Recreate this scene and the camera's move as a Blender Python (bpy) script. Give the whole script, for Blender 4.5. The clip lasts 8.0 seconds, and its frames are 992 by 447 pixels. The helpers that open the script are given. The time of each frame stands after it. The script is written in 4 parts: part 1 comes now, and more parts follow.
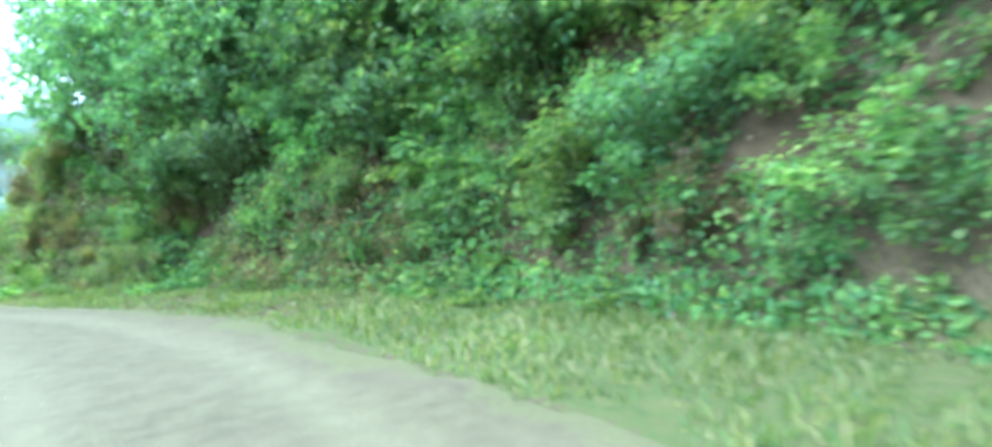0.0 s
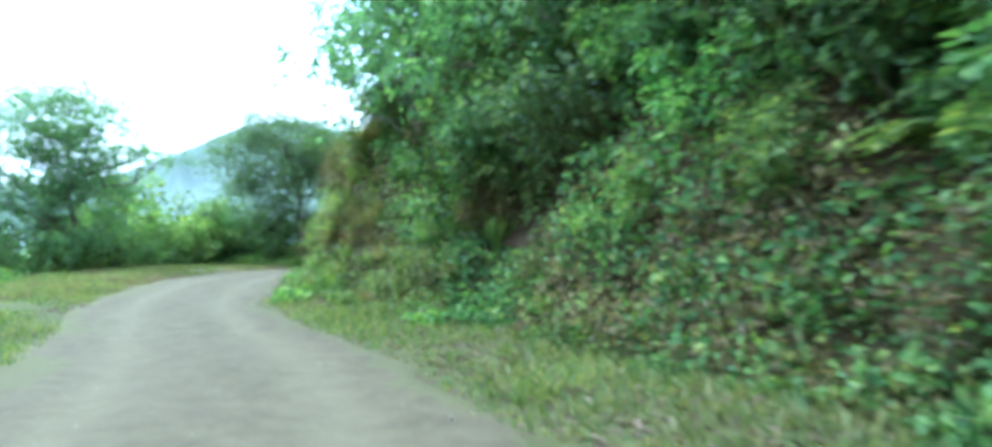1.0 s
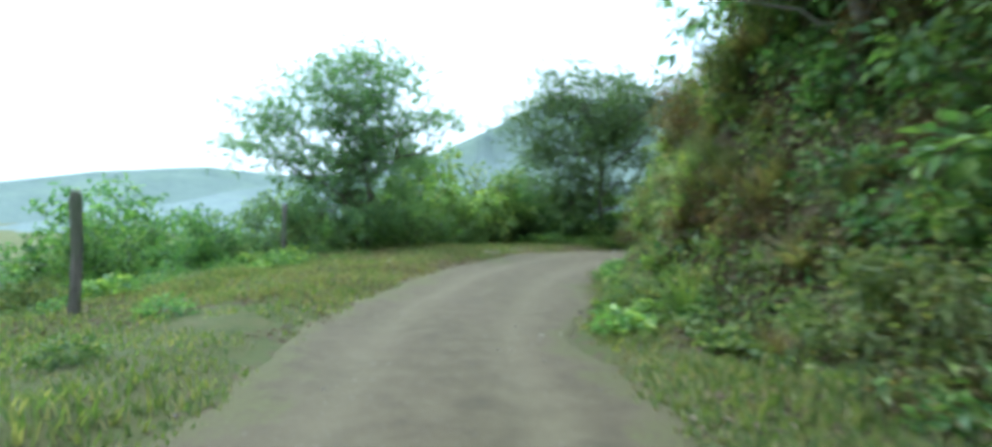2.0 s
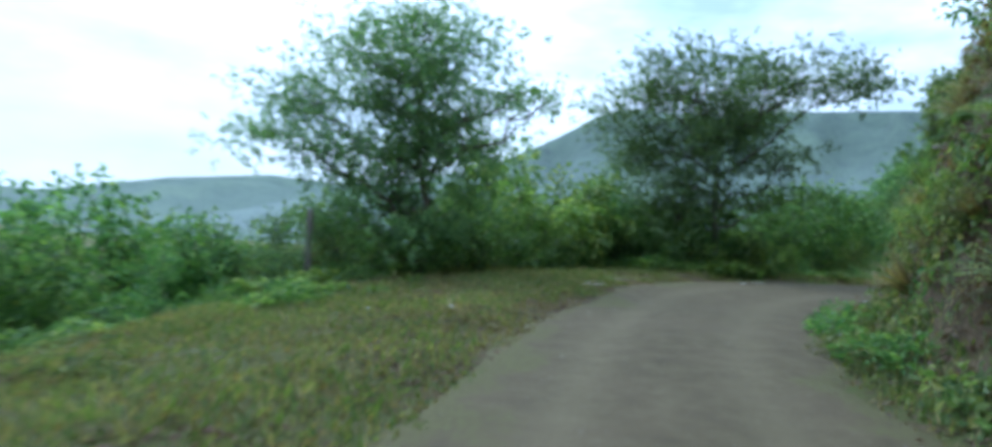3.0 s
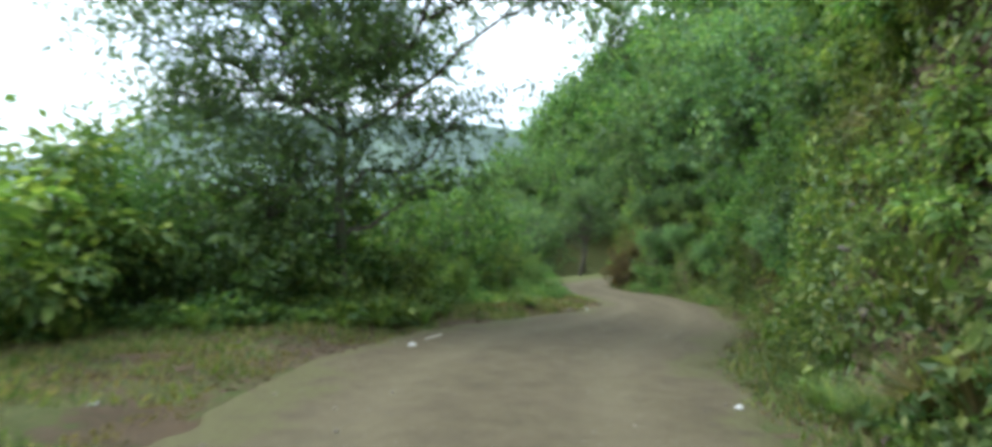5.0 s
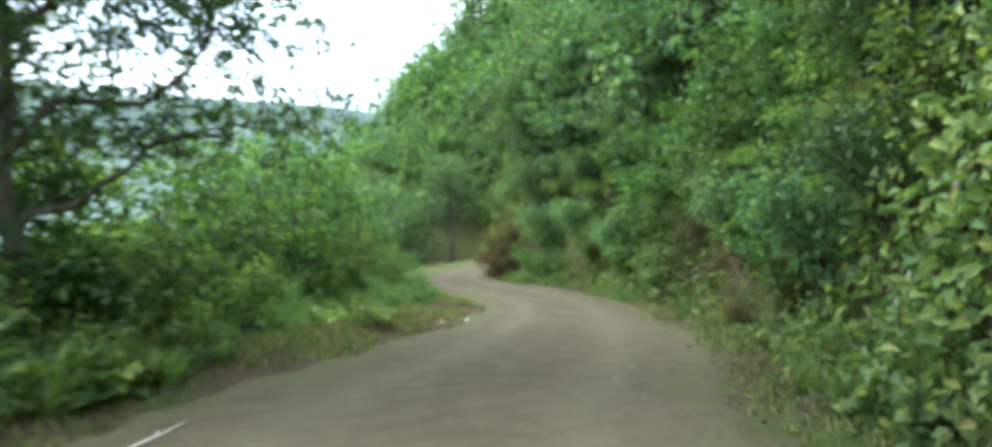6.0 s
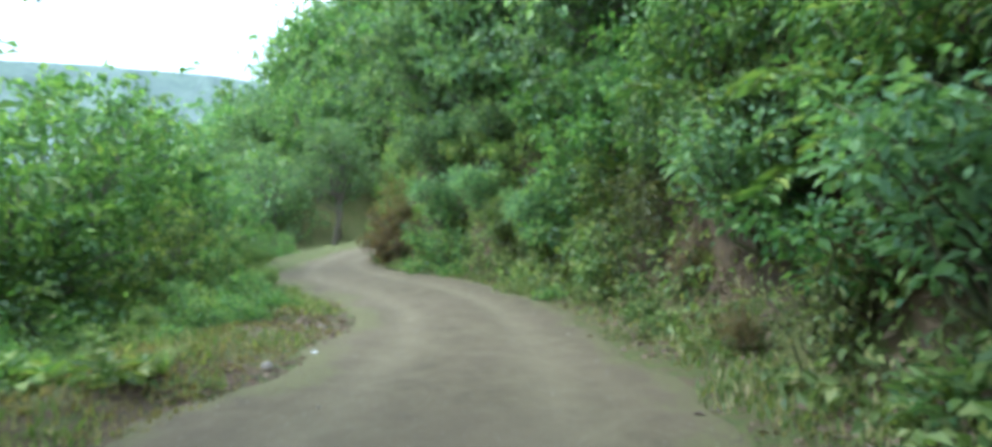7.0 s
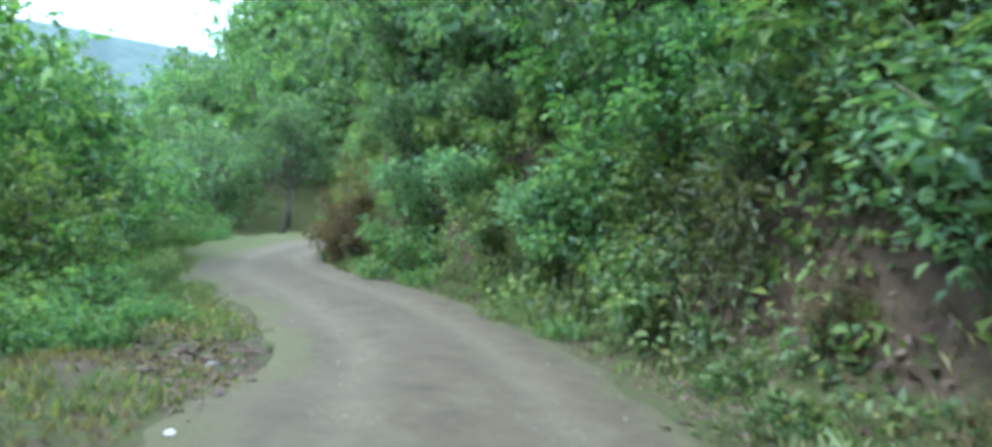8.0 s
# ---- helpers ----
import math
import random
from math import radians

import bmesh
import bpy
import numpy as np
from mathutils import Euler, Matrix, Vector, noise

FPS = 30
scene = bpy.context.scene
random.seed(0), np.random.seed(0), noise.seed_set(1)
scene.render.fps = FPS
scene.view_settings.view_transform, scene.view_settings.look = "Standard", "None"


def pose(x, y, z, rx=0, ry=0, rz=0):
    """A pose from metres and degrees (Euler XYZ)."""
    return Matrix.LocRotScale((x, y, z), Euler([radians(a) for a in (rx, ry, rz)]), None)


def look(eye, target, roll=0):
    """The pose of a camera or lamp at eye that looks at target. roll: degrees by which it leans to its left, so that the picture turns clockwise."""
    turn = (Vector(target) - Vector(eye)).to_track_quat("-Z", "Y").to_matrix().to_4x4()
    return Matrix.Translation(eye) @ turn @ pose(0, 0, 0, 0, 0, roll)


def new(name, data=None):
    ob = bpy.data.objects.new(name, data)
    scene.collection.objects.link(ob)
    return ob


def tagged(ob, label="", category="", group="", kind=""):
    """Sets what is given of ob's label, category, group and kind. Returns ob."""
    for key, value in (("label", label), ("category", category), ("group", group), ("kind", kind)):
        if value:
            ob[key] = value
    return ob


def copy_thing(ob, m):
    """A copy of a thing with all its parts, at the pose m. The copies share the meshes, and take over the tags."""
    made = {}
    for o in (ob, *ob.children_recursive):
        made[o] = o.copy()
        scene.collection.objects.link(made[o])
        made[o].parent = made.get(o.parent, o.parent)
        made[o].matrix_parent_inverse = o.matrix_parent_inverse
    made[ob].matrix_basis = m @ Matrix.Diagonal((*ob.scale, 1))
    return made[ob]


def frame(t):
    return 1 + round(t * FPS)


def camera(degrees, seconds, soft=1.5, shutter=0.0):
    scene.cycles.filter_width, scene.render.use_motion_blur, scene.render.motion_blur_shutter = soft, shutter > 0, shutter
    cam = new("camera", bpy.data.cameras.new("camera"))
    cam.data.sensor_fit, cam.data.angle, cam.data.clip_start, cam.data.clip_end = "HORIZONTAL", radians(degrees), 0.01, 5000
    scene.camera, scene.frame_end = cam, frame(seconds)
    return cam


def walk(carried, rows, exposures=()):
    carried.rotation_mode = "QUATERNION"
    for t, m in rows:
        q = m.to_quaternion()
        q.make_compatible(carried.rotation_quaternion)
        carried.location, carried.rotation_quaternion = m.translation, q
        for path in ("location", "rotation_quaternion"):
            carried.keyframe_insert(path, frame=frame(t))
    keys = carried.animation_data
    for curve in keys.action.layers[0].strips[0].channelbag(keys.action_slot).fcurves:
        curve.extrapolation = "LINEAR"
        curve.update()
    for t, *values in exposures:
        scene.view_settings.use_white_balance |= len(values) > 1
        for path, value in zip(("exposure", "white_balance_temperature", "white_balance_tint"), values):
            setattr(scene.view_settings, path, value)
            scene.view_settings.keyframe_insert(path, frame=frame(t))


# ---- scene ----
cam = camera(75.0, 8.0, soft=4.0, shutter=0.28)
PATH = [
    (0, (8.754, -0.165, 1.383), (10.066, 1.344, 1.343), -3.7),
    (0.5, (10.185, 2.795, 1.481), (11.085, 4.580, 1.431), -4.5),
    (1, (10.840, 5.859, 1.322), (11.306, 7.803, 1.369), 0.8),
    (1.5, (10.661, 8.856, 1.476), (10.719, 10.855, 1.501), 1.4),
    (2, (9.953, 11.631, 1.428), (9.552, 13.589, 1.377), 1.0),
    (2.2, (9.513, 12.640, 1.342), (9.004, 14.574, 1.303), 2.0),
    (2.5, (8.788, 14.202, 1.369), (8.098, 16.080, 1.351), 1.9),
    (2.75, (8.223, 15.560, 1.387), (7.528, 17.435, 1.374), 1.8),
    (3, (7.776, 16.971, 1.384), (7.207, 18.888, 1.368), 2.3),
    (3.3, (7.435, 18.706, 1.358), (7.141, 20.684, 1.336), 3.4),
    (3.5, (7.201, 19.843, 1.371), (7.001, 21.832, 1.350), 4.0),
    (4, (7.016, 22.688, 1.289), (7.078, 24.687, 1.303), 3.7),
    (4.5, (7.120, 25.420, 1.346), (7.447, 27.393, 1.359), 3.1),
    (5, (7.647, 28.213, 1.414), (8.270, 30.113, 1.437), 1.0),
    (5.2, (7.905, 29.246, 1.395), (8.624, 31.112, 1.404), -0.1),
    (5.5, (8.491, 30.721, 1.359), (9.278, 32.559, 1.342), -0.7),
    (5.75, (9.068, 31.860, 1.326), (9.951, 33.655, 1.299), -0.8),
    (6, (9.694, 32.890, 1.291), (10.700, 34.618, 1.267), -0.8),
    (6.3, (10.465, 33.956, 1.251), (11.611, 35.596, 1.235), -0.6),
    (6.5, (10.969, 34.536, 1.233), (12.124, 36.168, 1.200), -0.2),
    (7, (12.014, 36.119, 1.209), (13.268, 37.673, 1.103), -1.2),
    (7.5, (12.942, 37.504, 1.092), (14.263, 38.998, 0.940), -0.2),
    (8, (13.594, 38.785, 0.978), (14.945, 40.257, 0.892), 4.2),
]
EXPOSURES = [(0.0, 2.88, 4600, -8), (0.5, 2.68, 4600, -7), (1.0, 2.38, 4600, -3), (1.5, 2.0, 4800, 0), (2.2, 1.46, 5100, 0), (3.3, 0.82, 4720, 5), (4.0, 1.13, 5120, 6), (5.2, 1.63, 5660, 3), (6.3, 2.13, 5410, 2), (7.0, 2.21, 5110, 5), (8.0, 2.28, 4710, 8)]
walk(cam, [(t, look(eye, target, roll)) for t, eye, target, roll in PATH], EXPOSURES)

# ---- world and sun: bright overcast, thin cloud ----
SUN_UP, SUN_TURN = 52, 300
world = bpy.data.worlds.new("overcast_sky")
scene.world = world
world.use_nodes = True
wn, wl = world.node_tree.nodes, world.node_tree.links
wn.clear()
sky = wn.new("ShaderNodeTexSky")
sky.sky_type, sky.sun_disc = "NISHITA", False
sky.sun_elevation, sky.sun_rotation = radians(SUN_UP), radians(SUN_TURN)
sky.air_density, sky.dust_density = 1.0, 2.0
coord = wn.new("ShaderNodeTexCoord")
stretch = wn.new("ShaderNodeMapping")
stretch.inputs["Scale"].default_value = (1.6, 1.6, 5.0)
cloud = wn.new("ShaderNodeTexNoise")
cloud.inputs["Scale"].default_value, cloud.inputs["Detail"].default_value, cloud.inputs["Roughness"].default_value = 1.7, 6.0, 0.55
cover = wn.new("ShaderNodeMapRange")
cover.inputs["From Min"].default_value, cover.inputs["From Max"].default_value = 0.34, 0.56
cover.inputs["To Min"].default_value, cover.inputs["To Max"].default_value = 0.3, 1.0
mixc = wn.new("ShaderNodeMix")
mixc.data_type = "RGBA"
mixc.inputs[7].default_value = (9.6, 9.9, 10.2, 1)
height = wn.new("ShaderNodeSeparateXYZ")
dim = wn.new("ShaderNodeMapRange")
dim.inputs["From Min"].default_value, dim.inputs["From Max"].default_value = 0.0, 0.9
dim.inputs["To Min"].default_value, dim.inputs["To Max"].default_value = 0.66, 1.25
shade = wn.new("ShaderNodeVectorMath")
shade.operation = "SCALE"
back = wn.new("ShaderNodeBackground")
back.inputs["Strength"].default_value = 0.1
wout = wn.new("ShaderNodeOutputWorld")
wl.new(coord.outputs["Generated"], stretch.inputs["Vector"])
wl.new(stretch.outputs["Vector"], cloud.inputs["Vector"])
wl.new(cloud.outputs["Fac"], cover.inputs["Value"])
wl.new(cover.outputs["Result"], mixc.inputs[0])
wl.new(sky.outputs["Color"], mixc.inputs[6])
wl.new(coord.outputs["Generated"], height.inputs[0])
wl.new(height.outputs["Z"], dim.inputs["Value"])
wl.new(mixc.outputs[2], shade.inputs[0])
wl.new(dim.outputs["Result"], shade.inputs["Scale"])
wl.new(shade.outputs["Vector"], back.inputs["Color"])
wl.new(back.outputs["Background"], wout.inputs["Surface"])
sun = new("sun", bpy.data.lights.new("sun", "SUN"))
sun.data.energy, sun.data.angle, sun.data.color = 1.1, radians(20), (1.0, 0.96, 0.88)
# The sky's sun_rotation turns clockwise from +y, seen from above.
sun_way = Vector((math.sin(radians(SUN_TURN)) * math.cos(radians(SUN_UP)), math.cos(radians(SUN_TURN)) * math.cos(radians(SUN_UP)), math.sin(radians(SUN_UP))))
sun.matrix_world = look(sun_way * 60, (0, 0, 0))

# ---- materials ----
def nodes_of(name):
    mat = bpy.data.materials.new(name)
    mat.use_nodes = True
    nt = mat.node_tree
    nt.nodes.clear()
    out = nt.nodes.new("ShaderNodeOutputMaterial")
    return mat, nt, out


def noise_node(nt, scale, detail=4.0, rough=0.6, vector=None):
    n = nt.nodes.new("ShaderNodeTexNoise")
    n.inputs["Scale"].default_value, n.inputs["Detail"].default_value, n.inputs["Roughness"].default_value = scale, detail, rough
    if vector is not None:
        nt.links.new(vector, n.inputs["Vector"])
    return n.outputs["Fac"]


def ramp_node(nt, fac, stops):
    r = nt.nodes.new("ShaderNodeValToRGB")
    while len(r.color_ramp.elements) < len(stops):
        r.color_ramp.elements.new(0.5)
    for e, (at, col) in zip(r.color_ramp.elements, stops):
        e.position, e.color = at, (*col, 1)
    nt.links.new(fac, r.inputs["Fac"])
    return r.outputs["Color"]


def mix_node(nt, fac, a, b, blend="MIX"):
    m = nt.nodes.new("ShaderNodeMix")
    m.data_type, m.blend_type = "RGBA", blend
    for sock, v in ((0, fac), (6, a), (7, b)):
        if isinstance(v, (int, float)):
            m.inputs[sock].default_value = v
        elif isinstance(v, tuple):
            m.inputs[sock].default_value = (*v, 1)
        else:
            nt.links.new(v, m.inputs[sock])
    return m.outputs[2]


def math_node(nt, op, a, b=0.0, clamp=False):
    m = nt.nodes.new("ShaderNodeMath")
    m.operation, m.use_clamp = op, clamp
    for sock, v in ((0, a), (1, b)):
        if isinstance(v, (int, float)):
            m.inputs[sock].default_value = v
        else:
            nt.links.new(v, m.inputs[sock])
    return m.outputs[0]


def range_node(nt, v, a, b, c=0.0, d=1.0):
    m = nt.nodes.new("ShaderNodeMapRange")
    for sock, x in (("From Min", a), ("From Max", b), ("To Min", c), ("To Max", d)):
        m.inputs[sock].default_value = x
    nt.links.new(v, m.inputs["Value"])
    return m.outputs["Result"]


def position(nt):
    return nt.nodes.new("ShaderNodeNewGeometry").outputs["Position"]


def finish(nt, out, colour, rough=0.9, bump=None, strength=0.5, dist=0.02):
    b = nt.nodes.new("ShaderNodeBsdfPrincipled")
    nt.links.new(colour, b.inputs["Base Color"])
    if isinstance(rough, (int, float)):
        b.inputs["Roughness"].default_value = rough
    else:
        nt.links.new(rough, b.inputs["Roughness"])
    b.inputs["Specular IOR Level"].default_value = 0.25
    if bump is not None:
        n = nt.nodes.new("ShaderNodeBump")
        n.inputs["Strength"].default_value, n.inputs["Distance"].default_value = strength, dist
        nt.links.new(bump, n.inputs["Height"])
        nt.links.new(n.outputs["Normal"], b.inputs["Normal"])
    nt.links.new(b.outputs["BSDF"], out.inputs["Surface"])
    return b


def leaf_material(name, stops, shift=0.25, through_light=0.46, rough=0.5):
    """Leaves: each one has its own green, each plant its own tone, and light passes through."""
    mat, nt, out = nodes_of(name)
    geo = nt.nodes.new("ShaderNodeNewGeometry")
    info = nt.nodes.new("ShaderNodeObjectInfo")
    col = ramp_node(nt, geo.outputs["Random Per Island"], stops)
    hsv = nt.nodes.new("ShaderNodeHueSaturation")
    nt.links.new(range_node(nt, info.outputs["Random"], 0, 1, 0.485, 0.512), hsv.inputs["Hue"])
    big = noise_node(nt, 0.55, 2.0, 0.5, geo.outputs["Position"])
    val = math_node(nt, "ADD", range_node(nt, info.outputs["Random"], 0, 1, 1 - shift, 1 + shift), range_node(nt, big, 0.3, 0.7, -0.18, 0.18))
    nt.links.new(val, hsv.inputs["Value"])
    hsv.inputs["Saturation"].default_value = 0.88
    nt.links.new(col, hsv.inputs["Color"])
    b = nt.nodes.new("ShaderNodeBsdfPrincipled")
    b.inputs["Roughness"].default_value = rough
    b.inputs["Specular IOR Level"].default_value = 0.35
    nt.links.new(hsv.outputs["Color"], b.inputs["Base Color"])
    tr = nt.nodes.new("ShaderNodeBsdfTranslucent")
    warm = mix_node(nt, 1.0, hsv.outputs["Color"], (1.25, 1.35, 0.6), "MULTIPLY")
    nt.links.new(warm, tr.inputs["Color"])
    mx = nt.nodes.new("ShaderNodeMixShader")
    mx.inputs[0].default_value = through_light
    nt.links.new(b.outputs["BSDF"], mx.inputs[1])
    nt.links.new(tr.outputs["BSDF"], mx.inputs[2])
    nt.links.new(mx.outputs["Shader"], out.inputs["Surface"])
    return mat


G1, G2, G3, G4 = (0.0425, 0.104, 0.0283), (0.0779, 0.168, 0.0378), (0.127, 0.231, 0.0448), (0.212, 0.319, 0.059)
MAT_LEAF_DARK = leaf_material("dark_tree_leaf", [(0.0, (0.07, 0.137, 0.06)), (0.5, (0.115, 0.208, 0.08)), (0.85, (0.17, 0.27, 0.09)), (1.0, (0.24, 0.33, 0.105))])
MAT_LEAF_MID = leaf_material("shrub_leaf", [(0.0, G1), (0.35, G2), (0.75, G3), (0.97, G4), (1.0, (0.22, 0.27, 0.05))])
MAT_LEAF_LIGHT = leaf_material("light_leaf", [(0.0, (0.0747, 0.149, 0.0345)), (0.4, (0.132, 0.218, 0.0414)), (0.8, (0.207, 0.287, 0.0517)), (1.0, (0.345, 0.38, 0.069))])
MAT_LEAF_OLIVE = leaf_material("olive_leaf", [(0.0, (0.06, 0.09, 0.024)), (0.4, (0.108, 0.144, 0.036)), (0.85, (0.18, 0.204, 0.048)), (1.0, (0.264, 0.228, 0.072))])
MAT_LEAF_WARM = leaf_material("yellow_green_leaf", [(0.0, (0.06, 0.106, 0.024)), (0.4, (0.106, 0.162, 0.0336)), (0.8, (0.168, 0.216, 0.0432)), (1.0, (0.264, 0.276, 0.06))])
MAT_LEAF_RUST = leaf_material("rusty_leaf", [(0.0, (0.085, 0.052, 0.025)), (0.4, (0.15, 0.09, 0.038)), (0.7, (0.11, 0.115, 0.036)), (1.0, (0.24, 0.14, 0.05))])
MAT_GRASS = leaf_material("verge_grass_blade", [(0.0, (0.075, 0.12, 0.022)), (0.45, (0.135, 0.18, 0.034)), (0.75, (0.2, 0.21, 0.05)), (1.0, (0.32, 0.26, 0.11))], 0.0)
MAT_STRAW = leaf_material("dry_grass_blade", [(0.0, (0.1, 0.085, 0.03)), (0.5, (0.19, 0.15, 0.055)), (0.85, (0.28, 0.21, 0.08)), (1.0, (0.15, 0.19, 0.04))], 0.1)
MAT_LITTER = leaf_material("dead_leaf", [(0.0, (0.06, 0.04, 0.025)), (0.5, (0.14, 0.09, 0.05)), (0.85, (0.17, 0.12, 0.065)), (1.0, (0.22, 0.165, 0.095))], 0.0, 0.1, 0.8)


def bark_material(name, dark, light):
    mat, nt, out = nodes_of(name)
    pos = position(nt)
    m = nt.nodes.new("ShaderNodeMapping")
    m.inputs["Scale"].default_value = (14, 14, 3)
    nt.links.new(pos, m.inputs["Vector"])
    grain = noise_node(nt, 1.0, 6, 0.7, m.outputs["Vector"])
    col = ramp_node(nt, grain, [(0.3, dark), (0.7, light)])
    col = mix_node(nt, range_node(nt, noise_node(nt, 1.3, 3, 0.5, pos), 0.5, 0.7), col, (0.1, 0.13, 0.07))
    finish(nt, out, col, 0.9, grain, 0.8, 0.03)
    return mat


MAT_BARK = bark_material("bark", (0.05, 0.04, 0.03), (0.2, 0.17, 0.13))
MAT_STEM = bark_material("green_stem", (0.05, 0.06, 0.025), (0.16, 0.15, 0.07))
MAT_POST = bark_material("weathered_post_wood", (0.05, 0.045, 0.04), (0.2, 0.18, 0.15))


def ground_material():
    """Grass on the flats, brown earth and litter on the cut bank."""
    mat, nt, out = nodes_of("hillside_ground")
    pos = position(nt)
    at = nt.nodes.new("ShaderNodeAttribute")
    at.attribute_name = "soil"
    fine, mid, big = noise_node(nt, 34, 5, 0.7, pos), noise_node(nt, 4.5, 5, 0.65, pos), noise_node(nt, 0.5, 3, 0.5, pos)
    grass = ramp_node(nt, mid, [(0.25, (0.06, 0.082, 0.02)), (0.45, (0.105, 0.122, 0.03)), (0.62, (0.135, 0.128, 0.042)), (0.82, (0.17, 0.138, 0.062))])
    soil = ramp_node(nt, mid, [(0.25, (0.036, 0.027, 0.016)), (0.45, (0.085, 0.058, 0.032)), (0.6, (0.125, 0.088, 0.05)), (0.78, (0.2, 0.15, 0.09))])
    soil = mix_node(nt, range_node(nt, big, 0.42, 0.65), soil, mix_node(nt, 0.4, soil, (0.15, 0.085, 0.045)))
    edge = math_node(nt, "ADD", at.outputs["Fac"], range_node(nt, mid, 0.3, 0.7, -0.35, 0.35), True)
    col = mix_node(nt, range_node(nt, edge, 0.4, 0.6), grass, soil)
    col = mix_node(nt, range_node(nt, fine, 0.35, 0.7, 0.0, 0.6), col, (0.05, 0.045, 0.025))
    finish(nt, out, col, 0.95, math_node(nt, "ADD", fine, mid), 0.9, 0.06)
    return mat


def road_material():
    """Packed earth and gravel, paler along the wheel tracks."""
    mat, nt, out = nodes_of("packed_dirt_road")
    pos = position(nt)
    at = nt.nodes.new("ShaderNodeAttribute")
    at.attribute_name = "track"
    grit, fine, mid, big = noise_node(nt, 90, 3, 0.7, pos), noise_node(nt, 22, 5, 0.7, pos), noise_node(nt, 3.2, 5, 0.65, pos), noise_node(nt, 0.7, 3, 0.5, pos)
    col = ramp_node(nt, mid, [(0.25, (0.058, 0.046, 0.025)), (0.5, (0.1, 0.08, 0.041)), (0.75, (0.14, 0.115, 0.063))])
    col = mix_node(nt, range_node(nt, big, 0.4, 0.65, 0.0, 0.45), col, (0.117, 0.09, 0.052))
    wear = math_node(nt, "MULTIPLY", at.outputs["Fac"], range_node(nt, fine, 0.3, 0.6, 0.5, 1.0))
    col = mix_node(nt, math_node(nt, "MULTIPLY", wear, 0.45), col, (0.18, 0.15, 0.085))
    stones = nt.nodes.new("ShaderNodeTexVoronoi")
    stones.inputs["Scale"].default_value = 24
    nt.links.new(pos, stones.inputs["Vector"])
    chip = range_node(nt, stones.outputs["Distance"], 0.12, 0.2, 1.0, 0.0)
    col = mix_node(nt, math_node(nt, "MULTIPLY", chip, range_node(nt, fine, 0.45, 0.65, 0.0, 0.6)), col, (0.42, 0.38, 0.32))
    col = mix_node(nt, range_node(nt, grit, 0.4, 0.75, 0.0, 0.5), col, (0.085, 0.068, 0.05))
    rim = nt.nodes.new("ShaderNodeAttribute")
    rim.attribute_name = "rim"
    patchy = math_node(nt, "ADD", rim.outputs["Fac"], range_node(nt, math_node(nt, "ADD", mid, fine), 0.7, 1.3, -0.5, 0.4), True)
    verge = ramp_node(nt, fine, [(0.3, (0.07, 0.06, 0.026)), (0.5, (0.105, 0.095, 0.04)), (0.7, (0.12, 0.125, 0.042))])
    col = mix_node(nt, range_node(nt, patchy, 0.4, 0.8, 0.0, 0.85), col, verge)
    h = math_node(nt, "ADD", math_node(nt, "ADD", grit, fine), math_node(nt, "MULTIPLY", chip, 0.6))
    finish(nt, out, col, 0.92, h, 0.7, 0.02)
    return mat


def stone_material(name, dark, light):
    mat, nt, out = nodes_of(name)
    pos = position(nt)
    geo = nt.nodes.new("ShaderNodeNewGeometry")
    n = noise_node(nt, 18, 5, 0.7, pos)
    both = math_node(nt, "ADD", math_node(nt, "MULTIPLY", n, 0.6), math_node(nt, "MULTIPLY", geo.outputs["Random Per Island"], 0.4))
    finish(nt, out, ramp_node(nt, both, [(0.25, dark), (0.75, light)]), 0.85, n, 0.6, 0.02)
    return mat


def haze_glow_material(name, low, high, mist_low, mist_high, air, mist_glow):
    """Far wooded slopes, with the air's haze and the valley mist painted in as glow."""
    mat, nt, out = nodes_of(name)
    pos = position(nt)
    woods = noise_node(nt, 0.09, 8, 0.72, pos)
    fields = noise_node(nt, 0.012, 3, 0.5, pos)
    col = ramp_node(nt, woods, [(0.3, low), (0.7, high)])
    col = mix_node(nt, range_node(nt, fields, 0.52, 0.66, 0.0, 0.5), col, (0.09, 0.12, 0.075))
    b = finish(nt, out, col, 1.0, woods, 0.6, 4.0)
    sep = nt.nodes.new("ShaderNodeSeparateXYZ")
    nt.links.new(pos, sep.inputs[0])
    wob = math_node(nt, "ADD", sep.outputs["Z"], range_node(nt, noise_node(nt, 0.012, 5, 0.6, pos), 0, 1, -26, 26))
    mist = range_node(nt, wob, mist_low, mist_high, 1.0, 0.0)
    # Emission paints the haze on, and a brighter mist towards the slope's foot.
    haze = mix_node(nt, mist, mix_node(nt, 0.8, col, air), mist_glow)
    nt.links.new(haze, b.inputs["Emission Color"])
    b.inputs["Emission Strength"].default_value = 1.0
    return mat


MAT_GROUND, MAT_ROAD = ground_material(), road_material()
MAT_STONE = stone_material("grey_stone", (0.1, 0.085, 0.07), (0.3, 0.26, 0.21))
MAT_PALE = stone_material("pale_limestone", (0.36, 0.35, 0.32), (0.62, 0.6, 0.57))
MAT_FAR = haze_glow_material("wooded_mountain_haze_glow", (0.028, 0.042, 0.038), (0.062, 0.088, 0.06), 4.0, 50.0, (0.044, 0.054, 0.053), (0.112, 0.133, 0.138))
MAT_HILLS = haze_glow_material("far_hills_haze_glow", (0.028, 0.042, 0.038), (0.062, 0.088, 0.06), -40.0, 30.0, (0.072, 0.09, 0.085), (0.088, 0.108, 0.104))


